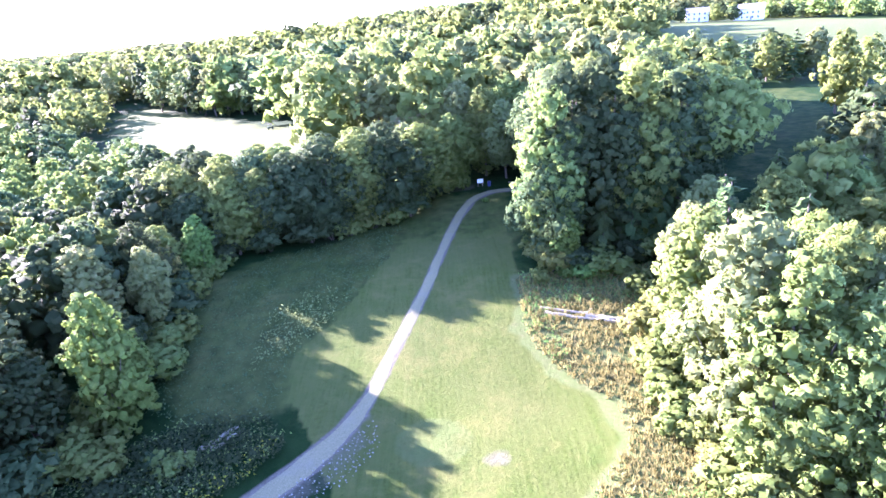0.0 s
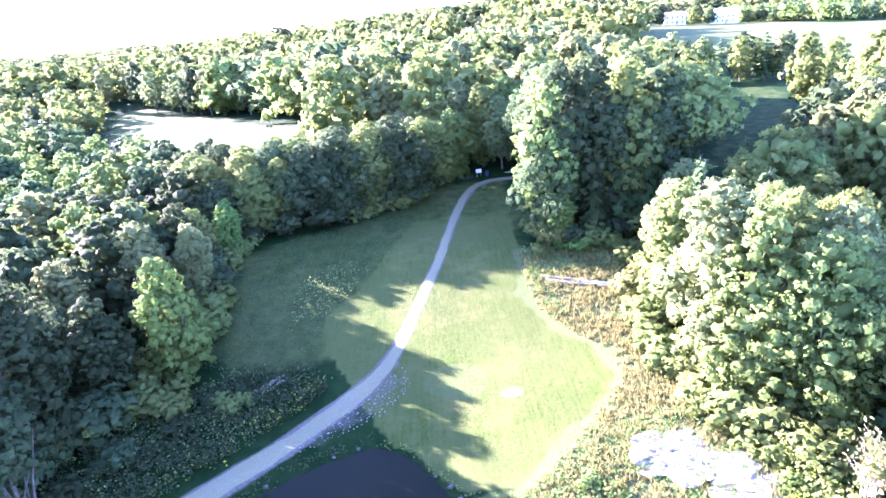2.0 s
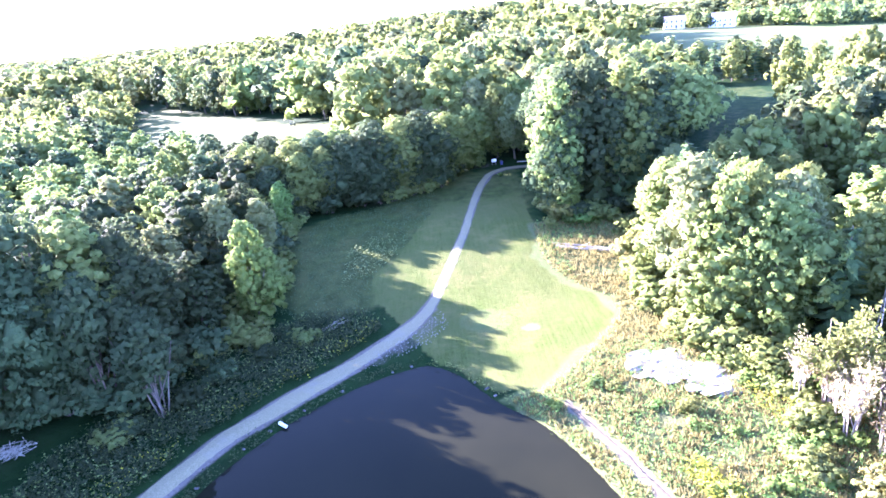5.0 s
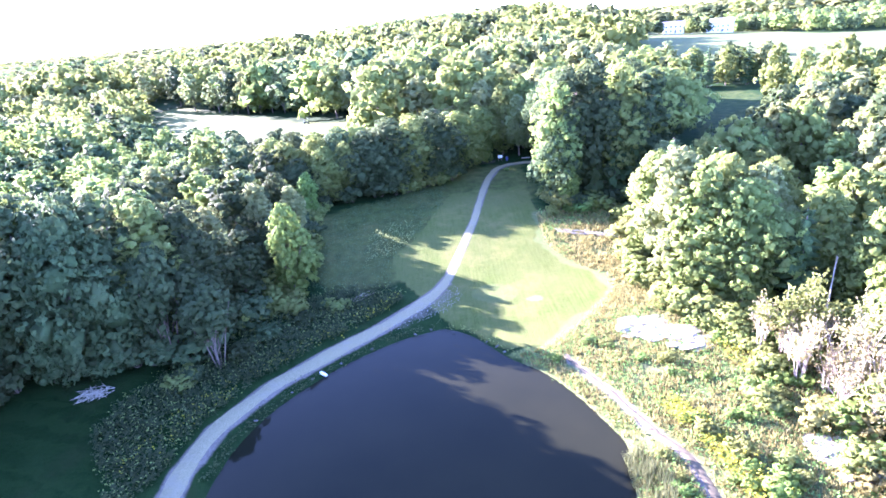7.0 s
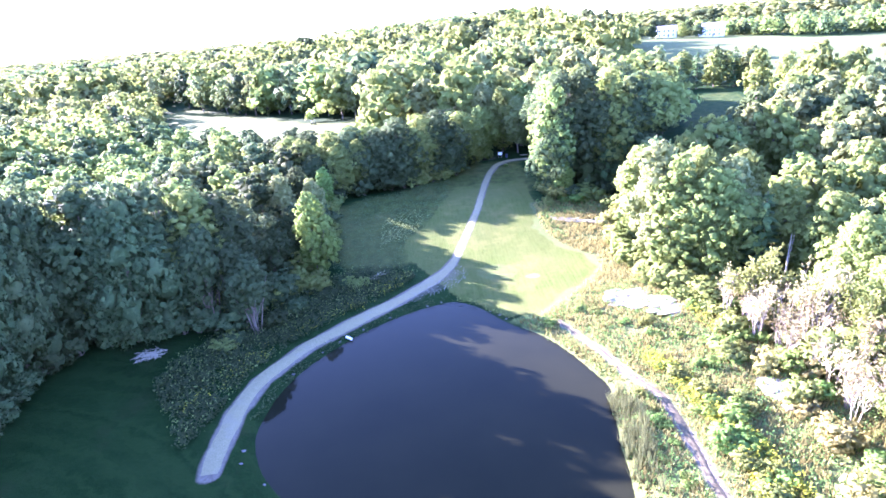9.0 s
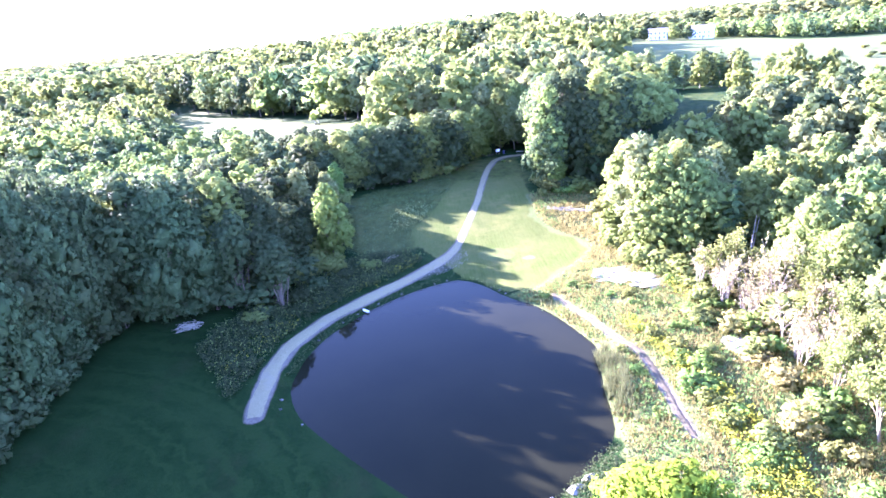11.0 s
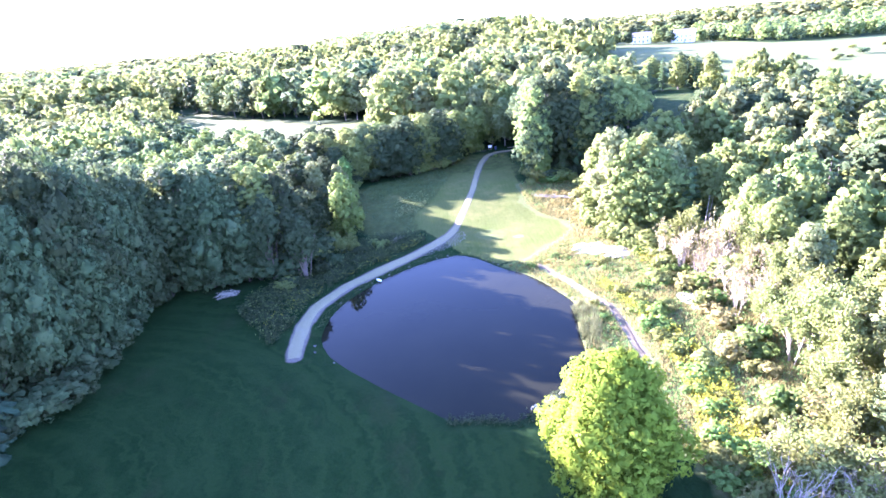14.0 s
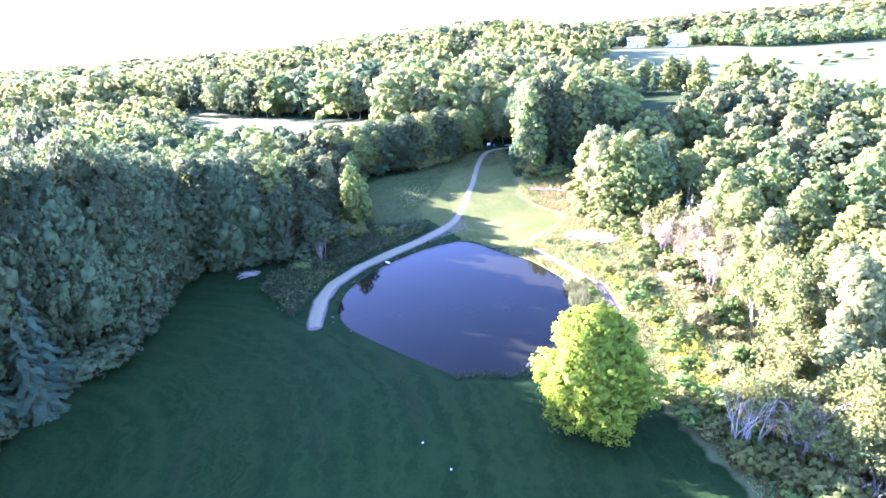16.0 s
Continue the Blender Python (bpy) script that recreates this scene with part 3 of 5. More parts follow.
def kinds(seed, n, size):
    broad_tree("maple", seed + 1, 0.1, 0.3, 25, n, size, LEAF, BARK, label="full leafy green maple at the wood edge")
    broad_tree("maple_b", seed + 2, 0.12, 0.34, 28, n, size, LEAF, BARK, 0.9, label="round-crowned green broadleaf tree in summer leaf")
    broad_tree("ash", seed + 3, 0.2, 0.24, 22, n, size * 0.95, LEAF_PALE, BARK, label="slender pale green ash with airy crown")
    broad_tree("ash_b", seed + 4, 0.16, 0.28, 22, n, size * 0.95, LEAF_PALE, BARK, 1.1, label="pale green broadleaf tree with uneven crown")
    broad_tree("oak", seed + 5, 0.12, 0.36, 30, n, size, LEAF_DARK_SHADED, BARK, 0.85, label="broad dark green tree in dense leaf")


kinds(0, 9500, 0.026)
for key in ("maple", "maple_b", "ash_b", "oak", "ash"):
    PROTO["fine_" + key] = PROTO[key]
broad_tree("slim_maple", 33, 0.07, 0.2, 40, 8000, 0.026, LEAF, BARK, 0.9, label="tall narrow green maple in full leaf")
broad_tree("slim_oak", 34, 0.08, 0.215, 40, 8000, 0.026, LEAF_DARK_SHADED, BARK, 0.85, label="tall upright dark green tree in dense leaf")
broad_tree("slim_ash", 35, 0.1, 0.19, 36, 8000, 0.026, LEAF_PALE, BARK, 1.0, label="tall slender pale green ash")
SLIM = {"fine_maple": "slim_maple", "fine_maple_b": "slim_maple", "fine_oak": "slim_oak", "fine_ash": "slim_ash", "fine_ash_b": "slim_ash"}
broad_tree("grand_oak", 31, 0.14, 0.34, 38, 12000, 0.024, LEAF_DARK_SHADED, BARK, 0.85, label="very tall broad dark green tree in dense leaf")
broad_tree("grand_maple", 32, 0.14, 0.32, 36, 11500, 0.025, LEAF, BARK, 0.95, label="very tall full leafy green maple")
kinds(20, 2100, 0.052)
broad_tree("yellow", 6, 0.06, 0.36, 42, 26000, 0.027, LEAF_YELLOW, BARK, 0.95, label="yellow-green leafy tree standing beside the pond")
broad_tree("lime", 46, 0.08, 0.27, 24, 7000, 0.034, leaf_material("light_green_leaves", (0.095, 0.15, 0.034), (0.15, 0.22, 0.052), (0.21, 0.275, 0.08), 0.42, 0.3), BARK, 1.0, label="light yellow-green tree at the meadow's edge")
broad_tree("poplar", 7, 0.4, 0.24, 14, 4200, 0.034, LEAF_DARK_SHADED, BARK, 1.0, 12, label="thin tree with pale bare stems and light crown", stems=5)
broad_tree("high", 48, 0.5, 0.33, 26, 6800, 0.034, LEAF, BARK_PALE, 1.0, 10, label="tall tree with pale bare trunk and high crown")
conifer("hemlock", 8, 0.06, 0.24, 20, 8000, 0.05, NEEDLE, 0.3, "dark green hemlock with drooping boughs")
conifer("pine", 9, 0.1, 0.27, 13, 8000, 0.055, NEEDLE, 0.02, "blue-green white pine with open tiers of boughs", 0.4)
conifer("spruce", 10, 0.02, 0.31, 17, 15000, 0.04, SPRUCE, 0.42, "dense dark blue-green spruce with drooping boughs")
for n, (mat, wide, low, shape) in enumerate(((LEAF, 0.32, 0.12, 1.0), (LEAF, 0.36, 0.14, 0.9), (LEAF_PALE, 0.27, 0.2, 1.1), (LEAF_DARK_SHADED, 0.34, 0.12, 0.9), (LEAF_PALE, 0.31, 0.16, 1.0))):
    low_tree("mid%d" % n, 60 + n, low, wide, 13, 1100, 0.075, mat, shape)
    low_tree("far%d" % n, 70 + n, low, wide * 1.05, 8, 170, 0.13, mat, shape, 7)
    low_tree("dim%d" % n, 80 + n, low, wide * 1.1, 5, 40, 0.22, mat, shape, 4)


def bush(key, seed, mat, leaves, label, size=0.1, flat=0.8):
    r = np.random.RandomState(seed)
    m = 9
    a = r.uniform(0, 6.28, m)
    d = r.uniform(0.1, 0.42, m)
    rad = r.uniform(0.15, 0.3, m)
    L = np.stack([np.cos(a) * d, np.sin(a) * d, rad * r.uniform(0.7, 2.4, m), rad], 1)
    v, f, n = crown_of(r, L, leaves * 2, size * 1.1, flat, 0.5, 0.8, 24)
    stems = joined([tube((0, 0, -0.05), c[:3], 0.012, 0.006, 4) for c in L])
    PROTO[key] = dict(name="shrub", label=label, category="shrub", used=None,
                      pieces=[("stem", mesh_of("stem", *stems, BARK, True), ""), ("crown", mesh_of("crown", v, f, mat, nrm=n), "")])


bush("bush", 21, LEAF, 620, "low green shrub at the field edge")
bush("bush_pale", 22, LEAF_STRAW, 620, "pale grey-green shrub in the rough")
bush("bush_yellow", 23, PROTO["lime"]["pieces"][1][1].materials[0], 560, "light yellow-green shrub among dry grass")
bush("bush_feather", 25, LEAF_DRY, 420, "feathery pale buff shrub in dry seed", 0.085, 1.0)
bush("bush_dark", 24, LEAF_DARK_SHADED, 620, "dark green shrub in the shade")


def bare_tree(key, seed, stems, label, mat, leafmat=None, leaves=0, spread=0.18, fork=3):
    """Upright bare stems that fork into twigs, some with a few withered leaves."""
    r = np.random.RandomState(seed)
    parts, tips = [], []

    def grow(p, d, l, rad, depth):
        e = p + d * l
        parts.append(tube(p, e, rad, rad * 0.6, 4 if depth < 2 else 3))
        tips.append(e)
        if depth < fork:
            for k in range(3):
                nd = d + unit(r, 1)[0] * 0.55 + np.array((0, 0, 0.15))
                grow(p + d * l * r.uniform(0.45, 1.0), nd / np.linalg.norm(nd), l * r.uniform(0.45, 0.65), rad * 0.55, depth + 1)

    for k in range(stems):
        a = r.uniform(0, 6.28)
        d = np.array((math.cos(a) * spread, math.sin(a) * spread, 1))
        grow(np.array((math.cos(a) * 0.03, math.sin(a) * 0.03, -0.02)), d / np.linalg.norm(d), r.uniform(0.38, 0.5), 0.009, 0)
    pieces = [("trunk", mesh_of("trunk", *joined(parts), mat, True), "")]
    if leaves:
        t = np.array(tips)
        p = t[r.randint(len(t), size=leaves)] + r.normal(0, 0.035, (leaves, 3))
        pieces.append(("crown", mesh_of("crown", *leaf_cards(r, p, unit(r, leaves), 0.04, 1.0)[:2], leafmat), ""))
    PROTO[key] = dict(name="tree", label=label, category="tree", used=None, pieces=pieces)


bare_tree("dead", 41, 3, "dead grey tree with bare twigs", TWIG)
bare_tree("dead_b", 42, 4, "clump of thin pale dead stems", BARK_PALE, LEAF_RED, 160, 0.14)
bare_tree("withered", 43, 4, "withered tree with sparse reddish leaves", TWIG, LEAF_RED, 420, 0.16)
bare_tree("willow", 44, 5, "thin-stemmed tree with feathery pale yellow-green leaves", BARK_PALE, LEAF_STRAW, 2400, 0.2)
bare_tree("sapling", 45, 7, "thicket of thin upright bare pinkish saplings", TWIG, LEAF_RED, 260, 0.09, 2)


def places(zone, gap, seed, avoid=()):
    """Even but irregular places inside a polygon."""
    r = np.random.RandomState(seed)
    p = np.array(zone)
    lo, hi = p.min(0), p.max(0)
    gx, gy = np.meshgrid(np.arange(lo[0], hi[0], gap), np.arange(lo[1], hi[1], gap * 0.87))
    x = (gx + (np.arange(gx.shape[0]) % 2)[:, None] * gap / 2 + r.uniform(-0.42, 0.42, gx.shape) * gap).ravel()
    y = (gy + r.uniform(-0.42, 0.42, gx.shape) * gap).ravel()
    keep = off(zone, x, y) < 0
    for poly, margin in avoid:
        keep &= off(poly, x, y) > margin
    return np.stack([x[keep], y[keep]], 1), r


def wood(q, r, names, low, high, group, wide=1.0):
    for x, y in q:
        plant(names[r.randint(len(names))], x, y, r.uniform(low, high), wide * r.uniform(0.85, 1.15), r.uniform(0, 6.28), group=group)


def joined_wood(name, q, r, kind, low, high, label, wide=1.0, tall=None, mix=(0, 1, 2, 3, 4)):
    """Many trees as one object of stuff."""
    vs, fs, ns, mi, k = [], [], [], [], 0
    reach = q[:, 1] + 90
    if kind != "mid":
        q = q[(q[:, 0] < 40 + 0.8 * reach) & (q[:, 0] > -60 - 0.82 * reach)]
    mats = [LEAF, LEAF_PALE, LEAF_DARK_SHADED, BARK]
    z = ground(q[:, 0], q[:, 1])
    for n, (x, y) in enumerate(q):
        v, f, nn, tv, tf, mat = LOW[kind + str(mix[r.randint(len(mix))])]
        h = r.uniform(low, high) * (tall(x, y) if tall else 1)
        w = h * wide * r.uniform(0.85, 1.2)
        a = r.uniform(0, 6.28)
        turn = np.array(((math.cos(a), math.sin(a), 0), (-math.sin(a), math.cos(a), 0), (0, 0, 1)))
        for vv, ff, vn, m in ((v, f, nn, mats.index(mat)), (tv, tf, unit_rows(tv * (1, 1, 0)), 3)):
            if m == 3 and kind != "mid":
                continue
            vs.append(vv @ turn * (w, w, h) + (x, y, z[n]))
            ns.append(vn @ turn)
            fs.append(ff + k)
            mi.append(np.full(len(ff), m))
            k += len(vv)
    me = quick_mesh(name, np.concatenate(vs), np.concatenate(fs), mats, np.concatenate(mi), np.concatenate(ns))
    return tagged(new(name, me), label, "woodland", kind="stuff")


def quick_mesh(name, v, f, mats, idx=None, nrm=None):
    """Triangles from arrays, fast."""
    me = bpy.data.meshes.new(name)
    me.vertices.add(len(v))
    me.vertices.foreach_set("co", np.ascontiguousarray(v, np.float32).ravel())
    me.loops.add(len(f) * 3)
    me.loops.foreach_set("vertex_index", np.ascontiguousarray(f, np.int32).ravel())
    me.polygons.add(len(f))
    me.polygons.foreach_set("loop_start", np.arange(len(f), dtype=np.int32) * 3)
    for m in mats:
        me.materials.append(m)
    if idx is not None:
        me.polygons.foreach_set("material_index", np.ascontiguousarray(idx, np.int32))
    me.update(calc_edges=True)
    me.validate()
    if nrm is not None:
        soft_normals(me, nrm)
    return me


# ---- trees that stand out: pond side and meadow edge ----
plant("yellow", -2.2, -32.6, 14.6, 1.05)
plant("lime", -34.6, 49.8, 15.5, 0.85, label="light green leafy tree standing at the meadow's edge")
plant("poplar", -40.8, 29.6, 12.5, 1.1)
plant("poplar", -42.6, 31.5, 14, 0.9)
plant("poplar", -47.5, 32.0, 17, 0.8)
# The oak kinds darken this wood's shaded front through their leaf colour.
EDGE = "trees along the wood edge"
for kind, x, y, h, w in (("fine_oak", -69.5, 39, 20, 0.85), ("fine_oak", -60, 36, 23, 0.95), ("fine_oak", -55, 36, 23, 0.9), ("fine_maple_b", -49.5, 36.5, 21.5, 0.9),
                         ("fine_oak", -45, 38, 20, 0.85), ("fine_oak", -54, 44, 22, 0.95), ("fine_oak", -63, 32, 24.5, 0.9), ("fine_oak", -57.5, 31.5, 23, 0.95), ("fine_maple_b", -52, 40, 22, 0.9), ("fine_oak", -64, 40, 21, 0.9), ("fine_oak", -71, 43, 20, 0.9), ("fine_oak", -75, 34, 22, 0.9), ("fine_oak", -50, 33, 15, 0.8),
                         ("fine_ash", -48, 53, 15, 0.9), ("fine_ash", -37, 66, 12, 1.0), ("fine_ash_b", -42, 62, 15, 0.85), ("lime", -37, 82, 9.5, 1.1), ("fine_oak", -39.5, 58, 10, 1.1), ("fine_oak", -49, 46, 15, 1.0), ("fine_oak", -41, 73, 12, 1.0), ("fine_oak", -41.5, 47, 13, 0.9)):
    plant(kind, x, y, h, w * 0.86, group=EDGE)
# Trees south of y = -25 stand unseen, added to shade the lawn.
for kind, x, y, h, w in (("spruce", -74, -12.5, 20, 1.1), ("spruce", -76.5, -21, 19, 1.1), ("spruce", -72.5, -18, 13, 1.1), ("grand_oak", -76, -5.5, 25, 0.8), ("grand_oak", -72.5, -1, 28, 0.8), ("grand_oak", -69, 5.5, 26.5, 0.8), ("grand_oak", -73, 7, 31, 0.85), ("grand_oak", -81, -14, 31, 0.9), ("grand_maple", -84, -21, 31, 0.9), ("grand_oak", -83, -28, 31, 0.9), ("grand_oak", -86, 3, 33, 0.8), ("grand_oak", -84, 24, 33, 0.85), ("grand_oak", -87, 13, 33, 0.85), ("grand_oak", -90, 30, 33, 0.85), ("grand_maple", -88, -5, 33, 0.85),
                         ("grand_oak", -77, 3, 31, 0.85), ("grand_oak", -70.5, 14, 29, 0.85), ("grand_oak", -70, 23, 25, 0.8), ("grand_oak", -84, -6, 28, 0.9), ("grand_maple", -79, 17, 31, 0.85),
                         ("grand_oak", -79, -32, 28, 0.9), ("grand_oak", -80, -40, 28, 0.9), ("grand_oak", -79, -48, 28, 0.9), ("grand_maple", -80, -56, 28, 0.9), ("grand_oak", -88, 8, 25, 0.9),
                         ("grand_oak", -79, -64, 26, 0.9), ("grand_oak", -80, -72, 26, 0.9), ("grand_oak", -79, -80, 26, 0.9), ("grand_maple", -80, -88, 26, 0.9), ("grand_oak", -80, -96, 26, 0.9), ("grand_oak", -77, -2, 24, 0.85),
                         ("grand_oak", -76, 9, 25, 0.8), ("grand_oak", -76, 30, 26, 0.9), ("grand_oak", -70, 30, 25, 0.85), ("grand_maple", -66, 36, 24.5, 0.85)):
    if kind == "grand_oak" and (x * 0.53 + y * 0.29) % 1.0 > 0.72:
        kind = "grand_maple"
    plant(kind, x, y, h * (1.08 - 0.26 * ((x * 0.37 + y * 0.61) % 1.0) ** 1.5), w * (0.8 if h > 18 else 1), group=EDGE)
# fine_oak is mixed in so leaf colour deepens the hedgerow's shaded face.
HEDGEROW = "hedgerow trees"
for kind, x, y, h, w in (("fine_oak", -40, 88.5, 11, 1.2), ("fine_maple", -36, 93, 14.5, 1.15), ("fine_oak", -31.5, 96.5, 15, 1.15), ("fine_maple", -43, 93, 14, 1.15), ("fine_maple", -42, 80, 9, 1.2), ("fine_maple", -37, 99, 14.5, 1.1), ("fine_maple", -28, 99, 15, 1.1), ("fine_maple", -47, 99, 14, 1.2), ("fine_oak", -43, 104, 14, 1.2), ("fine_maple", -33, 105, 14, 1.2), ("fine_maple", -15, 104, 15.5, 1.1), ("fine_oak", -21, 103, 15, 1.1), 
                         ("fine_maple", -34, 89.5, 13, 1.1), ("fine_maple", -30, 92, 13, 1.0), ("fine_oak", -25.5, 94, 14.5, 1.1), ("fine_oak", -20, 95, 16, 1.1), ("fine_maple", -14.7, 97, 16, 1.1),
                         ("fine_oak", -10.5, 100, 16.5, 1.1), ("fine_maple", -4.1, 107, 14.5, 1.2), ("fine_maple", 1.5, 115, 14, 1.1), ("fine_maple", 8, 119, 18, 0.9), ("fine_ash_b", 11.8, 116, 15.5, 0.9),
                         ("fine_maple", -17, 101, 14, 1.1), ("fine_oak", -24, 100, 13, 1.1), ("fine_ash_b", -7, 110, 14, 1.1), ("fine_ash_b", 4, 124, 19, 0.9), ("fine_maple", -1, 121, 14, 1.0),
                         ("withered", -2, 125.5, 14.5, 1.3), ("fine_maple", 14, 124, 19, 0.9)):
    plant(kind, x, y, h, w, group=HEDGEROW)
# Some fine_oak put the grove's shade into the leaf colour.
GROVE = "tall trees of the grove"
for kind, x, y, h, w in (("fine_maple_b", 14, 78, 23.4, 0.62), ("fine_oak", 16.5, 80, 26, 0.65), ("fine_oak", 21.5, 79, 26.3, 0.65), ("fine_maple_b", 26.5, 80, 25.5, 0.65), ("fine_oak", 32, 80, 24, 0.75),
                         ("hemlock", 20.5, 76, 12, 0.95), ("fine_oak", 13, 76.5, 14.4, 0.8), ("lime", 15, 73.5, 8, 1.0), ("hemlock", 25, 77.5, 17, 0.9), ("hemlock", 29, 78, 19, 0.9),
                         ("high", 37.5, 86, 22.5, 1.05), ("high", 34, 84, 23, 0.9), ("fine_oak", 22, 88, 24, 0.8), ("fine_maple", 30, 92, 24, 0.8), ("fine_oak", 17.5, 88, 24, 0.75),
                         ("fine_maple_b", 18, 98, 23, 0.8), ("fine_maple", 26, 103, 24, 0.85), ("fine_oak", 36, 104, 23, 0.85), ("fine_oak", 19, 110, 22, 0.8), ("hemlock", 33, 81, 16, 0.9), ("hemlock", 36.5, 83.5, 14, 0.9)):
    plant(kind, x, y, h, w, group=GROVE)
RIGHT = "trees of the sunlit wood"
for kind, x, y, h, w in (("fine_maple", 22.7, 50.5, 18.3, 0.72), ("fine_ash_b", 22, 40, 21.5, 0.72), ("fine_ash", 24.5, 57.5, 15, 0.85), ("pine", 27, 55, 18.5, 0.9), ("fine_maple_b", 28, 32.3, 17.6, 0.95),
                         ("pine", 32.5, 27.5, 15.5, 1.0), ("fine_maple", 23.4, 35.5, 20, 0.72), ("bush_pale", 24.9, 33, 4.6, 1.2), ("hemlock", 26, 46, 20, 0.8), ("fine_maple", 29.5, 41, 19, 0.85),
                         ("pine", 33, 52, 18, 0.9), ("fine_maple", 31, 47, 18, 0.85), ("fine_ash_b", 33, 38, 18, 0.9), ("fine_maple", 37, 31, 16, 0.9), ("fine_maple_b", 40, 24, 15, 1.0), ("fine_maple", 38, 16, 15, 1.0),
                         ("pine", 43, 18, 15, 1.0), ("fine_maple", 37, 7, 14, 1.0), ("fine_ash", 36, -2, 13, 1.0), ("fine_maple_b", 43, 2, 14, 1.0), ("fine_maple", 44, -10, 15, 1.0), ("pine", 30, 62, 16, 0.9), ("fine_maple", 36, 62, 15, 1.0),
                         ("fine_ash_b", 30.5, 68, 13, 1.0), ("hemlock", 40, 70, 15, 1.0), ("fine_maple", 38, 45, 17, 0.9)):
    plant(kind, x, y, h, w, group=RIGHT)
for kind, x, y, h, w in (("willow", 27.5, 19, 10.7, 1.1), ("dead_b", 25.5, 16, 8, 1.2), ("withered", 29, 14, 9.5, 1.2), ("dead_b", 28.5, 9, 9, 1.2), ("withered", 31, 12.2, 13, 0.9), ("withered", 30.6, 2, 10, 1.0),
                         ("dead_b", 27.5, 3.5, 8, 1.2), ("willow", 33, 6, 11, 1.1), ("dead_b", 30, -2, 8.5, 1.2), ("willow", 27, -7, 8, 1.2), ("dead_b", 25.5, -3, 7, 1.2), ("willow", 25.5, -16.3, 12, 0.9),
                         ("willow", 31, -12, 12, 1.1), ("willow", 26.8, -22.6, 13.5, 0.9), ("fine_ash", 29.3, -30, 16, 0.8), ("dead", 9.6, -40.5, 11.5, 0.85), ("dead", 10.8, -41.5, 9, 0.9), ("dead", 17.5, -41.5, 10.5, 1.0), ("dead", 15.5, -42.5, 10, 1.0), ("willow", 22.4, -40, 10.5, 1.0),
                         ("willow", 17, -46, 8, 1.3), ("fine_ash", 25, -48, 12, 1.0), ("dead", 14.5, -43, 6.5, 1.2), ("fine_ash", 34, -22, 14, 1.0), ("fine_ash", 20, -55, 7, 1.5), ("fine_ash", 26, -56, 9, 1.4), ("fine_ash_b", 31, -52, 11, 1.2), ("willow", 29, -46, 11, 1.2), ("fine_ash", 23, -51, 6.5, 1.6), ("willow", 24, -34, 9, 1.2), ("dead", 16.5, -50, 6, 1.3)):
    plant(kind, x, y, h, w, group="thin trees on the dry bank")
r = np.random.RandomState(97)
for x, y in ((24.5, 21), (26, 19), (27.2, 17), (25.2, 14.5), (26.8, 12.5), (28.2, 11), (26, 9), (27.4, 6.4), (29.2, 5), (28.6, 1.5), (27, 0), (29.4, -3.5), (30.6, 17.5), (31.6, 8.5)):
    plant("sapling", x, y, r.uniform(6.5, 9.5), r.uniform(0.8, 1.1), group="bare saplings on the dry bank")
for x, y in ((33, 14), (34.5, 1), (32, -5), (29, -14), (34, -14), (28.5, -18.5), (31.5, -19), (24, -27), (29, -25.5), (19.5, -44.5), (24.5, -43.5), (21, -50), (28, -40)):
    plant("willow", x, y, r.uniform(8.5, 11.5), r.uniform(0.9, 1.2), group="feathery young trees on the dry bank")

# ---- woods ----
LEFT_WOOD = [(-86, -110), (-85, -25), (-83, -5), (-82, 18), (-76, 36), (-66, 40), (-52, 47), (-46, 58), (-45, 74),
             (-40, 92), (-40, 108), (-55, 127), (-77, 155), (-125, 202), (-190, 170), (-170, 40), (-150, -110)]
RIGHT_WOOD = [(41, 66), (36, 56), (43, 40), (42, 30), (46, 12), (48, -5), (40, -18), (36, -36), (44, -30), (70, 4), (98, 36), (112, 70), (112, 96), (104, 118), (100, 130),
              (92, 112), (77, 104), (64, 92), (53, 80), (47, 68)]
MIDDLE = [(-30, 124), (-5, 130), (16, 128), (28, 112), (50, 110), (62, 138), (86, 192), (117, 190), (106, 140), (112, 142), (124, 180), (118, 216), (98, 240), (75, 256),
          (30, 290), (-30, 290), (-100, 300), (-150, 345), (-60, 232), (-28, 206), (-22, 160)]
q, r = places(LEFT_WOOD, 8.6, 31)
rise = lambda x, y: 1.0 - 0.2 * float(ss(52, 85, -x) * ss(60, 120, y))
near = (q[:, 0] > -70) & (q[:, 1] > 20)
wood(q[near], r, ["maple", "oak", "ash_b", "oak", "maple_b", "oak"], 11, 15, "woodland trees", 1.08)
rest = q[~near]
edge = (rest[:, 0] > -112) & (rest[:, 1] > -70)
joined_wood("woodland", rest[edge], r, "mid", 11, 15, "dense mixed green wood beyond the meadow", 1.12, lambda x, y: rise(x, y) + 0.75 * float(1 - ss(5, 32, y)), (0, 1, 3, 1, 3))
joined_wood("far_woodland", rest[~edge], r, "far", 12, 16, "deep part of the mixed green wood", 1.2, lambda x, y: rise(x, y) + 0.5 * float(1 - ss(5, 40, y)), (0, 1, 3, 1, 3))
q, r = places(RIGHT_WOOD, 7.4, 34)
near = (q[:, 0] < 64) & (q[:, 1] > -40)
wood(q[near], r, ["maple", "maple_b", "ash_b", "pine", "maple_b", "maple", "ash"], 12.5, 17.5, "woodland trees", 1.0)
rest = q[~near]
edge = (rest[:, 0] < 100) & (rest[:, 1] > -30)
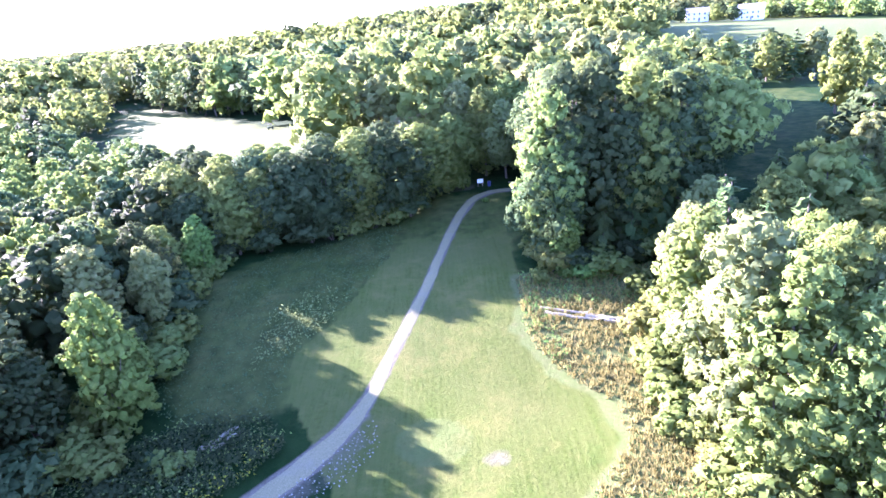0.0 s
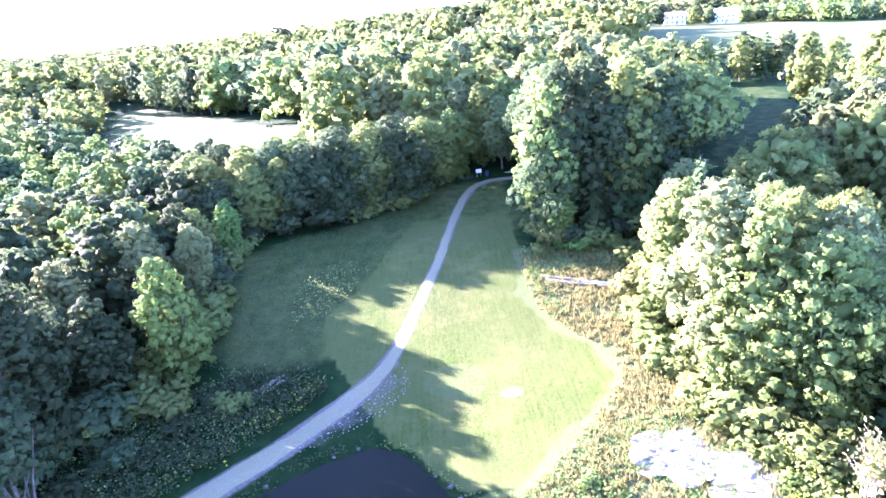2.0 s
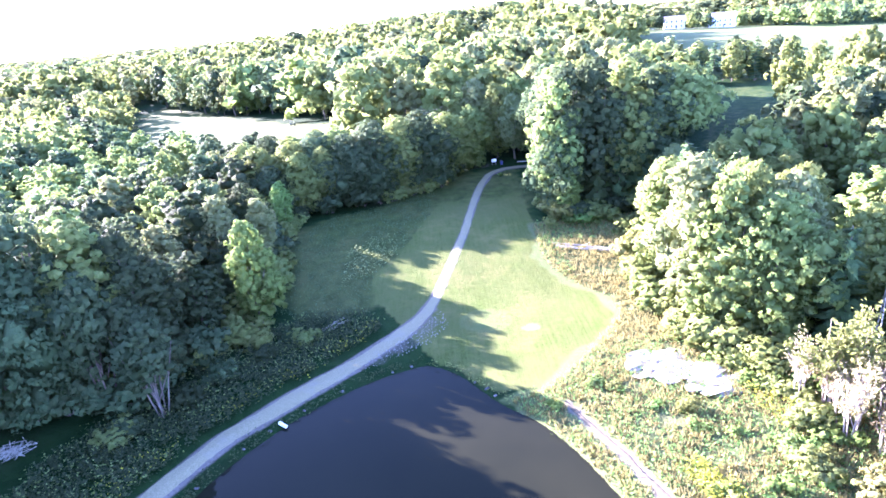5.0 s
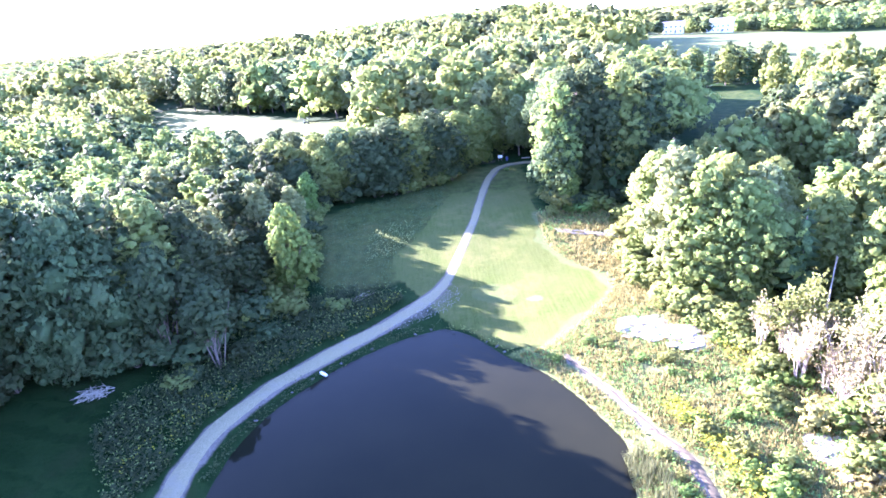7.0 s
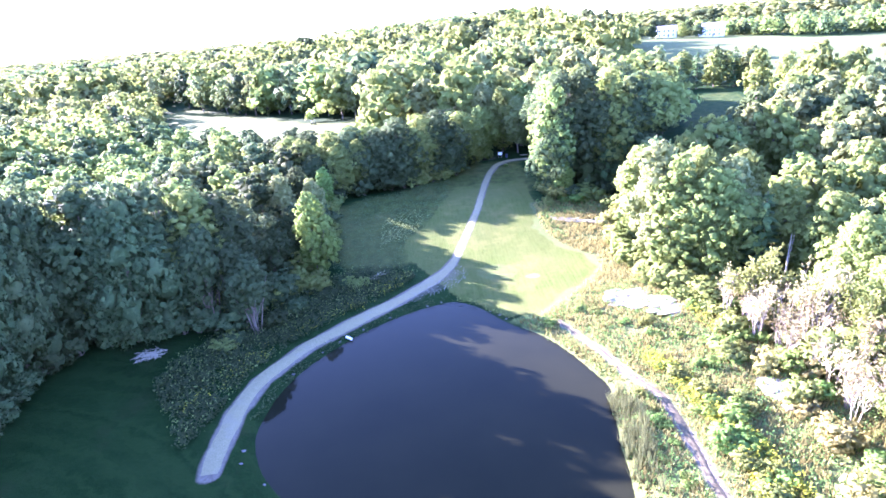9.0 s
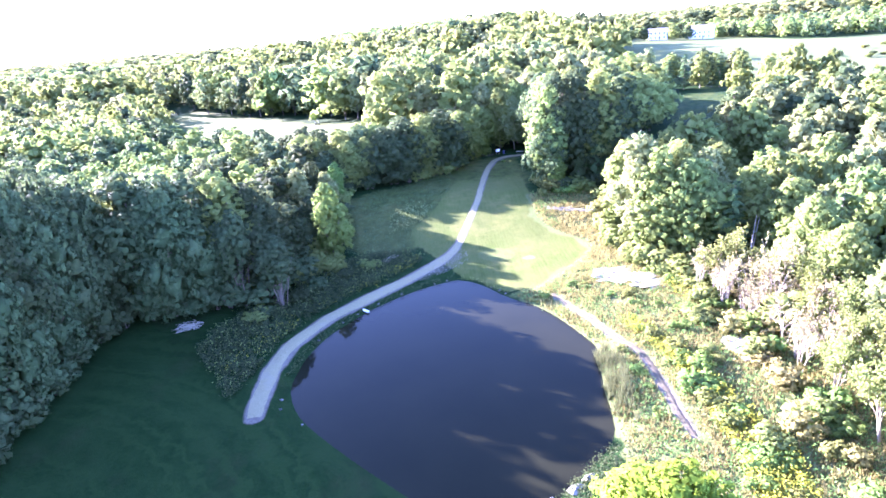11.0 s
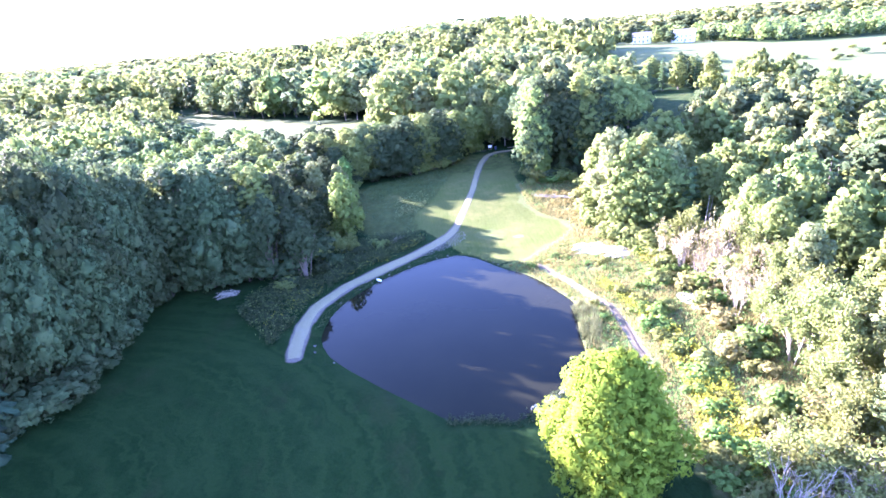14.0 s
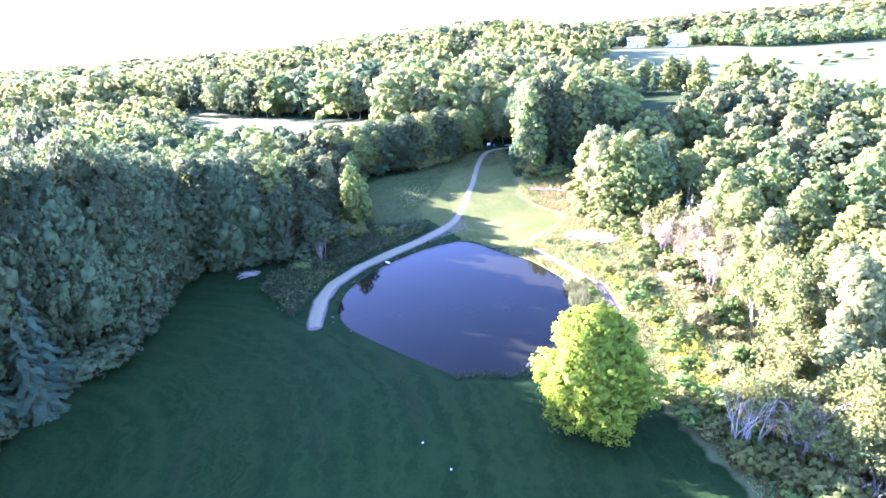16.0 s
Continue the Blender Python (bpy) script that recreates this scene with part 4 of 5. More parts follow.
joined_wood("woodland", rest[edge], r, "mid", 12.5, 17.5, "dense sunlit green wood on the rising bank", 1.02)
joined_wood("far_woodland", rest[~edge], r, "far", 13, 17, "deep part of the sunlit green wood", 1.1)
q, r = places(MIDDLE, 11.0, 35, [(BACK_GREEN, 2), (LEFT_FIELD, 3), ([(-2, 205), (12, 205), (30, 370), (0, 370)], 0)])
edge = q[:, 1] < 225
SUNWAY = [(82, 166), (112, 190), (62, 232), (34, 204)]
low_right = lambda x, y: (1 - 0.4 * float(ss(40, 75, x))) * (1 - 0.65 * float(off(SUNWAY, x, y) < 0))
joined_wood("woodland", q[edge], r, "mid", 18, 26, "tall mixed wood behind the fields", 1.05, low_right)
joined_wood("far_woodland", q[~edge], r, "far", 18, 26, "deep part of the tall mixed wood", 1.2, low_right)
for kind, x, y, h, w in (("maple", 90.5, 138.7, 19, 0.8), ("maple", 93.5, 113, 22, 0.75), ("maple_b", 100, 108, 20, 0.8), ("oak", 86, 104, 15, 1.0), ("maple", 97, 124, 19, 0.9), ("pine", 89, 193, 16, 0.9),
                         ("pine", 96, 194, 15, 0.9), ("maple", 103, 194, 15, 0.9), ("pine", 110, 192, 16, 0.9), ("maple_b", -94, 276, 27, 0.8), ("ash_b", -101, 280, 22, 0.9), ("maple", -72, 258, 13.5, 0.9),
                         ("ash_b", -58, 244, 15.5, 0.9), ("ash", -43, 219, 19, 0.9), ("ash", -37, 214, 20, 0.8), ("ash_b", -31.6, 209, 20, 0.8), ("maple_b", -17, 198, 24, 1.0), ("maple", -3, 188, 25, 0.8),
                         ("maple_b", -50, 236, 23, 0.9), ("oak", -65, 250, 22, 0.9), ("ash_b", -80, 268, 22, 0.8), ("maple", -88, 276, 25, 0.75), ("oak", -109, 288, 23, 0.9), ("ash", -115, 298, 24, 0.8), ("maple_b", -130, 316, 24, 0.9), ("maple", -146, 330, 24, 0.9), ("oak", -156, 338, 24, 0.9), ("ash", -72, 262, 24, 0.75), ("maple", -26, 210, 25, 0.85), ("oak", 8, 192, 25, 0.85), ("maple_b", 16, 184, 26, 0.8), ("ash_b", 25, 180, 25, 0.8), ("maple", 34, 178, 24, 0.85), ("ash_b", -140, 314, 21, 1.1), ("ash", -172, 330, 20, 1.0), ("ash_b", -122, 300, 20, 1.1)):
    plant(kind, x, y, h, w, group="field edge trees")

FAR_A = [(-420, 300), (-210, 366), (-150, 350), (-60, 290), (80, 262), (112, 296), (165, 340), (300, 410), (420, 470), (300, 560), (-500, 560)]
FAR_B = [(-560, 360), (-420, 340), (-420, 560), (480, 560), (620, 380), (1100, 420), (1150, 1050), (-1000, 1050)]
GAP = [(-2, 300), (24, 300), (36, 385), (0, 385)]
YARD = [(95, 372), (250, 372), (270, 430), (95, 430)]
q, r = places(FAR_A, 15, 36, [(LEFT_FIELD, 4), (HAY_FIELD, 2), (GAP, 0), (YARD, 0)])
joined_wood("far_woodland", q, r, "far", 18, 28, "distant green woods over rolling hills", 1.15, lambda x, y: 1 - 0.5 * float(ss(80, 170, x)), (0, 1, 3, 1, 4))
q, r = places(FAR_B, 28, 37, [(HAY_FIELD, 3)])
joined_wood("far_woodland", q, r, "dim", 16, 25, "distant hazy woods to the horizon", 1.6, lambda x, y: 1 - 0.45 * float(ss(60, 220, x)))
FAR_L = [(-460, 60), (-192, 60), (-190, 172), (-128, 202), (-146, 262), (-175, 334), (-212, 364), (-420, 300)]
q, r = places(FAR_L, 15.5, 39)
joined_wood("far_woodland", q, r, "far", 12, 18, "distant wood in the hazy valley", 1.25, None, (0, 1, 3, 1, 4))
RIDGE = [(206, 420), (218, 396), (238, 332), (264, 333), (330, 353), (420, 376), (520, 396), (600, 430), (420, 470), (300, 412)]
q, r = places(RIDGE, 11, 40)
joined_wood("far_woodland", q, r, "far", 9, 13, "low dark wood behind the hayfield", 1.15, None, (0, 1, 3, 1, 4))
FAR_C = [(-900, 1040), (1150, 1040), (1900, 1900), (-1700, 1900)]
q, r = places(FAR_C, 42, 38)
joined_wood("far_woodland", q, r, "dim", 18, 26, "wooded ridges on the horizon", 2.2)


# ---- undergrowth: shrubs along the wood edges ----
def fringe(line, gap, seed, names, low, high, group, width=2.0):
    r = np.random.RandomState(seed)
    p = spline(line, gap)
    for x, y in p:
        x, y = x + r.uniform(-width, width), y + r.uniform(-width, width)
        if along(TRAIL, [x], [y])[0] < 1.0:
            continue
        plant(names[r.randint(len(names))], x, y, r.uniform(low, high), r.uniform(1.0, 1.5), r.uniform(0, 6.28), group=group)


# bush_dark puts the shade under the crowns into the shrubs' leaf colour.
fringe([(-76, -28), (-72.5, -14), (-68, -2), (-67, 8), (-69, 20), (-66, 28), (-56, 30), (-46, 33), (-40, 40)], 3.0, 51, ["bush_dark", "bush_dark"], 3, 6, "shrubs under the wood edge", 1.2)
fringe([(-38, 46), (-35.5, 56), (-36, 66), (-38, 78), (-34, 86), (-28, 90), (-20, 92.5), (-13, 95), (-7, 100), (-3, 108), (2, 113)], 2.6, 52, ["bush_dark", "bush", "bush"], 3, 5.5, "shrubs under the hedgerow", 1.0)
fringe([(11, 78), (13, 73.5), (19, 72.5), (26, 73), (31, 74), (34, 78)], 2.4, 53, ["bush", "bush_pale", "bush_dark"], 2.5, 4.5, "shrubs under the grove", 1.0)
fringe([(11, 70.5), (16, 70), (22, 69), (27, 67), (25, 62)], 2.0, 54, ["bush_yellow", "bush_pale", "bush_yellow"], 1.6, 3.0, "yellowing shrubs in the rough", 1.8)
fringe([(24, 64), (21.5, 56), (20.5, 50), (19.8, 43), (20.5, 36), (23.5, 30), (26, 26)], 2.2, 55, ["bush_pale", "bush", "bush_pale"], 2.5, 5, "shrubs under the sunlit wood", 0.9)
fringe([(23, 24), (22, 18), (19, 12), (17, 5), (15, -2), (15, -10), (14, -18), (15, -26), (13, -33)], 2.4, 56, ["bush_pale", "bush_yellow", "bush_yellow"], 1.2, 2.8, "shrubs on the dry bank", 2.6)
fringe([(8, 27), (11, 22), (15, 18.5), (19, 16), (21, 12)], 1.6, 62, ['bush_yellow', 'bush_pale', 'bush_yellow', 'bush'], 0.8, 1.9, 'low shrubs round the rocks', 1.8)
fringe([(21, 33), (23, 28), (24, 24), (25, 20)], 1.4, 63, ['bush_yellow', 'bush', 'bush_pale'], 1.2, 3.0, 'shrubs behind the rocks', 1.5)
fringe([(1.5, 24), (4, 19), (6.5, 12), (7, 6), (7, -1), (6.6, -9)], 1.7, 64, ['bush_yellow', 'bush_pale'], 0.6, 1.3, 'low shrubs on the pond bank', 1.0)
fringe([(12, 12), (13.5, 4), (14, -5), (13, -14), (11, -24)], 1.6, 65, ['bush_yellow', 'bush_yellow', 'bush_pale'], 0.8, 2.0, 'low shrubs along the trail', 1.4)
fringe([(26, 22), (25, 10), (24, 0), (22, -10), (21, -20), (20, -30), (22, -38), (26, -46)], 2.4, 57, ["bush_pale", "bush_yellow", "bush_feather"], 1.8, 3.6, "shrubs on the dry bank", 2.4)
fringe([(33, 18), (32, 8), (34, -8), (36, -18), (33, -28), (31, -40)], 3.0, 58, ["willow", "bush_pale", "willow"], 4, 7, "shrubs on the dry bank", 2.0)
fringe([(14, -47), (18, -50), (22, -53)], 1.8, 59, ["bush_pale", "bush_pale", "bush_yellow"], 2.5, 4.5, "pale shrubs in the rough", 1.6)
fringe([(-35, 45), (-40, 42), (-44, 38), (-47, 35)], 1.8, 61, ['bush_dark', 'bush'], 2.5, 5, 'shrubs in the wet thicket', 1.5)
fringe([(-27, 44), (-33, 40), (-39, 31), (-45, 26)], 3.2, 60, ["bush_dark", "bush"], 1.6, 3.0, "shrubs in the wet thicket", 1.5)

fringe([(8.5, -30), (9.5, -36), (12, -45), (14, -54)], 1.5, 66, ["bush_feather", "bush_yellow", "bush_pale"], 1.8, 3.6, "shrubs at the lawn's rough edge", 1.3)
fringe([(13.5, -35), (16.5, -41), (20, -47), (24, -53)], 1.6, 67, ["willow", "dead_b", "willow"], 6, 9, "pale shrubs in the rough", 1.6)
fringe([(21, -31), (26, -36), (31, -44), (33, -52)], 1.9, 68, ["willow", "fine_ash", "willow"], 7, 10, "pale shrubs in the rough", 1.8)


# ---- stuff: weeds, grasses, reeds, blossom ----
def weeds(name, zone, gap, seed, mat, height, size, each, label, category, avoid=(), lean=0.25, upright=False):
    """Herbs as many leaf clumps, or upright blades, over a patch of ground."""
    q, r = places(zone, gap, seed, avoid)
    q = q[(along(TRAIL, q[:, 0], q[:, 1]) > 0.35) & (along(TRACK, q[:, 0], q[:, 1]) > 0.2)]
    clump = 0.55 + 0.45 * waves(q[:, 0], q[:, 1], 0.7, seed)
    q = q[r.uniform(0, 1, len(q)) < clump + 0.25]
    h = height * r.uniform(0.5, 1.25, len(q))
    base = np.stack([q[:, 0], q[:, 1], ground(q[:, 0], q[:, 1])], 1)
    c = np.repeat(base, each, 0)
    hh = np.repeat(h, each)
    n = len(c)
    if upright:
        a = r.uniform(0, 6.28, n)
        foot = c + np.stack([r.normal(0, gap * 0.3, n), r.normal(0, gap * 0.3, n), np.full(n, -0.05)], 1)
        tip = foot + np.stack([r.normal(0, lean, n), r.normal(0, lean, n), hh * r.uniform(0.6, 1.1, n)], 1)
        s = np.stack([np.cos(a), np.sin(a), 0 * a], 1) * size
        v = np.stack([foot - s, foot + s, tip], 1).reshape(-1, 3)
        f = np.arange(n * 3).reshape(-1, 3)
        nn = None
    else:
        pos = c + np.stack([r.normal(0, gap * 0.4, n), r.normal(0, gap * 0.4, n), hh * r.uniform(0.1, 1, n)], 1)
        v, f, nn = leaf_cards(r, pos, np.tile((0, 0, 1.0), (n, 1)), size, 0.7)
    return tagged(new(name, quick_mesh(name, v, f, [mat], None, nn)), label, category, kind="stuff")


THICKET = [(-50, 24), (-51, 17), (-43, 3.5), (-40.6, 10), (-39, 18), (-35, 25.5), (-29, 32), (-22.5, 38.5), (-17, 45), (-21, 50), (-30, 49), (-37, 42), (-45, 31)]
weeds("thicket_weeds", THICKET, 0.5, 71, LEAF_DARK_SHADED, 1.3, 0.32, 11, "green leafy weeds between track and wood", "weeds")
weeds("thicket_weeds", THICKET, 0.9, 72, LEAF, 1.7, 0.26, 5, "green weed tops in the shaded thicket", "weeds")
weeds("goldenrod", [(-40, 22), (-33, 31), (-24, 40), (-19, 46), (-17.5, 44), (-23, 37), (-30, 31), (-36, 25), (-44, 8), (-46, 12)], 1.1, 73, LEAF_GOLD, 1.4, 0.24, 6, "yellow goldenrod along the track's edge", "wildflowers")
weeds("meadow_weeds", [(-20.5, 47), (-19.5, 59), (-14, 70), (-10, 82), (-8, 97), (-16, 92), (-30, 86), (-36, 66), (-34, 52), (-27, 49)], 0.7, 74, LEAF_DARK_SHADED, 0.3, 0.26, 4, "rough meadow herbs in the shade", "weeds")
weeds("meadow_weeds", [(-24, 57), (-21, 58), (-17, 64), (-14.5, 70), (-18, 74), (-24, 68)], 0.7, 75, LEAF_PALE, 0.8, 0.26, 5, "pale flowering meadow herbs beside the mown grass", "weeds")
weeds("dry_grass", ROUGH, 0.5, 76, LEAF_DRY, 0.75, 0.07, 7, "straw-coloured tall dry grass in the rough", "grass", [(MOWN, -0.2), (POND, 0.3)], 0.22, True)
weeds("rough_weeds", ROUGH, 0.6, 77, PROTO["lime"]["pieces"][1][1].materials[0], 0.8, 0.26, 5, "light green weeds among the dry grass", "weeds", [(MOWN, 0.1), (POND, 0.2), ([(7, 28), (9, 50), (9, 66), (22, 66), (22, 34), (12, 33)], -2)])
weeds("goldenrod", [(9.5, 14), (11.5, 6), (12.5, -4), (12, -14), (10, -24), (7, -30), (10, -36), (15, -28), (17, -16), (16, -4), (14, 8), (12, 14)], 0.45, 78, LEAF_GOLD, 1.2, 0.27, 11, "bright yellow goldenrod beside the trail", "wildflowers")
weeds("goldenrod", [(19.5, 22), (24, 26), (26, 20), (21, 17)], 0.6, 79, LEAF_GOLD, 1.4, 0.28, 6, "yellow goldenrod behind the rock outcrop", "wildflowers")
weeds("reeds", [(3.8, 6.5), (5.6, 7.5), (6.8, 2), (5.6, -3), (4.6, -9.5), (2.6, -6.5), (3.0, -2), (3.9, 3)], 0.42, 80, leaf_material("reed_blades", (0.07, 0.085, 0.035), (0.11, 0.125, 0.055), (0.16, 0.165, 0.085), 0.3), 1.9, 0.05, 12, "tall pale reeds on the pond's bank", "reeds", (), 0.3, True)
weeds("bank_weeds", [(-18, -18.6), (-13.5, -18.8), (-9.5, -20), (-6.5, -18), (-3.6, -15.2), (1.8, -10), (4, -11), (1.5, -16), (-3, -19), (-8, -21.8), (-14, -20.9), (-18, -20.2)], 0.5, 81, LEAF_DARK_SHADED, 0.9, 0.26, 9, "green weeds along the pond's bank", "weeds")
weeds("bank_weeds", [(-12, 37), (-18.5, 34.8), (-25, 30.5), (-29, 26.3), (-33.5, 20), (-36, 14), (-36.6, 8), (-35.8, 8), (-34.6, 15), (-32, 19.8), (-27.8, 25.6), (-23.6, 29.6), (-17.6, 33.9), (-12, 36.0)], 0.55, 82, LEAF_DARK_SHADED, 0.6, 0.26, 6, "dark grassy weeds on the pond's rim", "weeds")
weeds("bank_weeds", [(-12, 36), (-7.3, 32.3), (-3.7, 26.8), (-0.2, 22.9), (2.4, 18), (4.4, 12.4), (5.3, 8.5), (6.6, 9), (5, 14), (2.5, 20), (-0.5, 25), (-4, 28.4), (-8, 34)], 0.5, 83, LEAF, 0.7, 0.26, 5, "green weeds on the pond's far rim", "weeds")


# ---- rocks ----
DARK_ROCK = bark_material("dark_wet_stone", (0.05, 0.048, 0.045), (0.13, 0.125, 0.115))
def rock_piece(name, seed, sx, sy, sz, parent=None):
    """A worn angular boulder with fractures."""
    r = np.random.RandomState(seed)
    bm = bmesh.new()
    bmesh.ops.create_icosphere(bm, subdivisions=3, radius=1)
    cuts = [(unit(r, 1)[0], r.uniform(0.42, 0.8)) for n in range(15)]
    for v in bm.verts:
        p = np.array(v.co[:])
        for d, lim in cuts:
            over = p @ d - lim
            if over > 0:
                p = p - d * over
        w = noise.fractal(Vector(p * 2.2) + Vector((seed, 0, 0)), 0.8, 2.0, 4)
        p = p * (1 + 0.05 * w)
        v.co = (p[0] * sx, p[1] * sy, p[2] * sz)
    me = bpy.data.meshes.new(name)
    bm.to_mesh(me)
    bm.free()
    me.materials.append(ROCK if parent else DARK_ROCK)
    ob = new(name, me)
    ob.parent = parent
    return ob


def outcrop(x, y, pieces, label):
    top = new("rock_outcrop")
    top.location = (x, y, gz(x, y))
    for n, (dx, dy, sx, sy, sz, turn, tip) in enumerate(pieces):
        ob = rock_piece("rock", 100 + n + int(abs(x) * 7), sx, sy, sz, top)
        ob.location = (dx, dy, gz(x + dx, y + dy) - gz(x, y) + sz * 0.2)
        ob.rotation_euler = (tip, 0.1, turn)
    return tagged(top, label, "rock")


def slabs(seed, n, rx, ry):
    """Weathered slabs packed over an oval, lower towards its rim."""
    r = np.random.RandomState(seed)
    out = []
    for k in range(n):
        a, d = k * 2.4, math.sqrt((k + 0.5) / n)
        sz = r.uniform(0.4, 0.62) * (1.2 - 0.55 * d)
        out.append((math.cos(a) * d * rx + r.uniform(-0.3, 0.3), math.sin(a) * d * ry + r.uniform(-0.3, 0.3), r.uniform(1.6, 2.9), r.uniform(1.1, 1.9), sz * 0.9, 0.5 + r.uniform(-0.4, 0.4), r.uniform(-0.2, 0.2)))
    return out


outcrop(14.6, 29.4, slabs(1, 16, 2.9, 2.6), "broad pale sunlit rock outcrop in the rough")
outcrop(18.3, 26.0, slabs(2, 15, 2.3, 3.0), "broad pale sunlit rock outcrop in the rough")
outcrop(22.4, 3.6, slabs(3, 11, 1.3, 3.2), "pale rock outcrop among dry shrubs")
outcrop(20.4, 40.4, ((0, 0, 1.0, 1.3, 1.2, 0.3, 0.1), (0.4, -1.9, 0.7, 0.9, 0.8, 1.3, 0.0)), "pale boulders under the sunlit trees")
outcrop(-4.6, -17.2, ((0, 0, 1.3, 0.8, 0.5, 0.6, 0.0), (-2.6, -0.9, 0.6, 0.5, 0.5, 0.2, 0.0), (1.7, 1.5, 1.0, 0.7, 0.4, 0.9, 0.1)), "grey boulders on the pond's shore")
for n, (x, y, s) in enumerate(((-36.2, 3.2, 0.35), (-35.8, 1.0, 0.3), (-32.8, -2.2, 0.25), (-30.5, 23.0, 0.3), (-21.5, 31.6, 0.4), (-25.3, 28.6, 0.3), (-13.6, 35.4, 0.35), (-15.8, 34.6, 0.3), (-5.2, 29.2, 0.4), (-4.4, 27.8, 0.3), (-6.4, 30.7, 0.3),
                               (-33.6, 18.0, 0.3), (-28.4, 25.6, 0.35))):
    s *= 0.7
    ob = rock_piece("rock", 200 + n, s * 1.3, s, s * 0.8)
    ob.location = (x, y, max(gz(x, y), -0.1) + s * 0.2)
    tagged(ob, "small grey stone at the pond's edge", "rock", "stones on the shore")


def gravel_bits():
    """Loose stones spilled beside the bend of the track."""
    q, r = places([(-14.5, 41.5), (-11.5, 45), (-9.5, 48), (-8.2, 44.5), (-11, 39.5), (-16, 36.6), (-20, 34.6), (-20, 35.4)], 0.5, 91)
    iv, jf = ICO[1]
    parts = []
    for (x, y), z in zip(q, ground(q[:, 0], q[:, 1])):
        s = r.uniform(0.03, 0.11)
        parts.append((np.array((x, y, z + s * 0.3)) + iv * s * r.uniform(0.7, 1.2, (len(iv), 3)) * (1, 1, 0.7), jf))
    v, f = joined(parts)
    tagged(new("loose_stones", quick_mesh("loose_stones", v, f, [ROCK])), "loose pale stones beside the gravel track", "stones", kind="stuff")


gravel_bits()

# ---- logs and dead wood ----
WEATHERED = bark_material("weathered_wood", (0.16, 0.148, 0.11), (0.34, 0.315, 0.245))


def log(name, a, b, rad, label, seed, branches=0, group=""):
    r = np.random.RandomState(seed)
    a = np.array((*a, gz(*a) + rad * 0.8))
    b = np.array((*b, gz(*b) + rad * 0.8))
    knots = [a + (b - a) * u + r.normal(0, rad * 0.4, 3) * (1, 1, 0.3) for u in np.linspace(0, 1, 6)]
    parts = [tube(knots[k], knots[k + 1], rad * (1 - 0.1 * k), rad * (1 - 0.1 * (k + 1)), 9) for k in range(5)]
    top = new(name, mesh_of(name, *joined(parts), WEATHERED, True))
    for k in range(branches):
        s = knots[r.randint(2, 6)]
        e = s + np.array((r.uniform(-1.2, 1.2), r.uniform(-1.2, 1.2), r.uniform(0.1, 1.3))) + (b - a) / np.linalg.norm(b - a) * 0.8
        m = (s + e) / 2 + r.normal(0, 0.12, 3)
        part("branch", mesh_of("branch", *joined([tube(s, m, rad * 0.35, rad * 0.22, 5), tube(m, e, rad * 0.22, rad * 0.06, 5)]), WEATHERED, True), top)
    return tagged(top, label, "log", group)


log("log", (-25.9, 45.6), (-22.9, 48.6), 0.28, "pale weathered log lying in the weeds", 1, 0, "logs in the thicket")
log("log", (-24.9, 45.7), (-22.2, 48.0), 0.24, "pale weathered log lying in the weeds", 2, 0, "logs in the thicket")
log("log", (-28.4, 44.4), (-26.6, 45.6), 0.22, "dark broken log end in the weeds", 3, 1, "logs in the thicket")
for n, (a, b, rad) in enumerate((((9.6, 64.2), (17.5, 61.2), 0.2), ((9.9, 63.2), (15.5, 60.9), 0.24), ((14.5, 61.8), (20.8, 59.6), 0.26), ((16.5, 60.6), (22.0, 58.6), 0.2), ((18.0, 61.0), (22.4, 57.6), 0.16))):
    log("fallen_trunk", a, b, rad, "bleached fallen tree trunk with bare branches", 10 + n, 3 if n > 1 else 1, "fallen trunks in the rough")
log("log", (11.8, 112.6), (14.0, 112.3), 0.16, "pale log beside the track's end", 20)
for n, (x, y, dx, dy, h) in enumerate(((31, 20, 3.5, 4.5, 10), (33.5, 24, 3.0, 3.0, 9), (27.5, 22, 1.5, 2.0, 7))):
    z = gz(x, y)
    p = [np.array((x + dx * u, y + dy * u, z - 0.1 + h * u)) for u in (0, 0.5, 1)]
    tagged(new("dead_trunk", mesh_of("dead_trunk", *joined([tube(p[0], p[1], 0.14, 0.1, 6), tube(p[1], p[2], 0.1, 0.03, 6)]), BARK_PALE, True)),
           "leaning bleached bare trunk among living trees", "tree", "dead trunks")


def brush_heap(x, y):
    r = np.random.RandomState(33)
    z = gz(x, y)
    parts = []
    for k in range(70):
        a, t = r.uniform(0, 6.28), r.uniform(0.1, 0.9)
        c = np.array((x + r.normal(0, 0.8), y + r.normal(0, 0.6), z + r.uniform(0.05, 0.7)))
        d = np.array((math.cos(a), math.sin(a), r.uniform(-0.25, 0.25))) * r.uniform(0.5, 1.3)
        parts.append(tube(c - d, c + d, 0.05, 0.02, 4))
    tagged(new("brush_heap", mesh_of("brush_heap", *joined(parts), WEATHERED, True)), "low heap of cut grey brushwood at the grass edge", "brushwood", kind="stuff")


brush_heap(-55.2, 25.4)


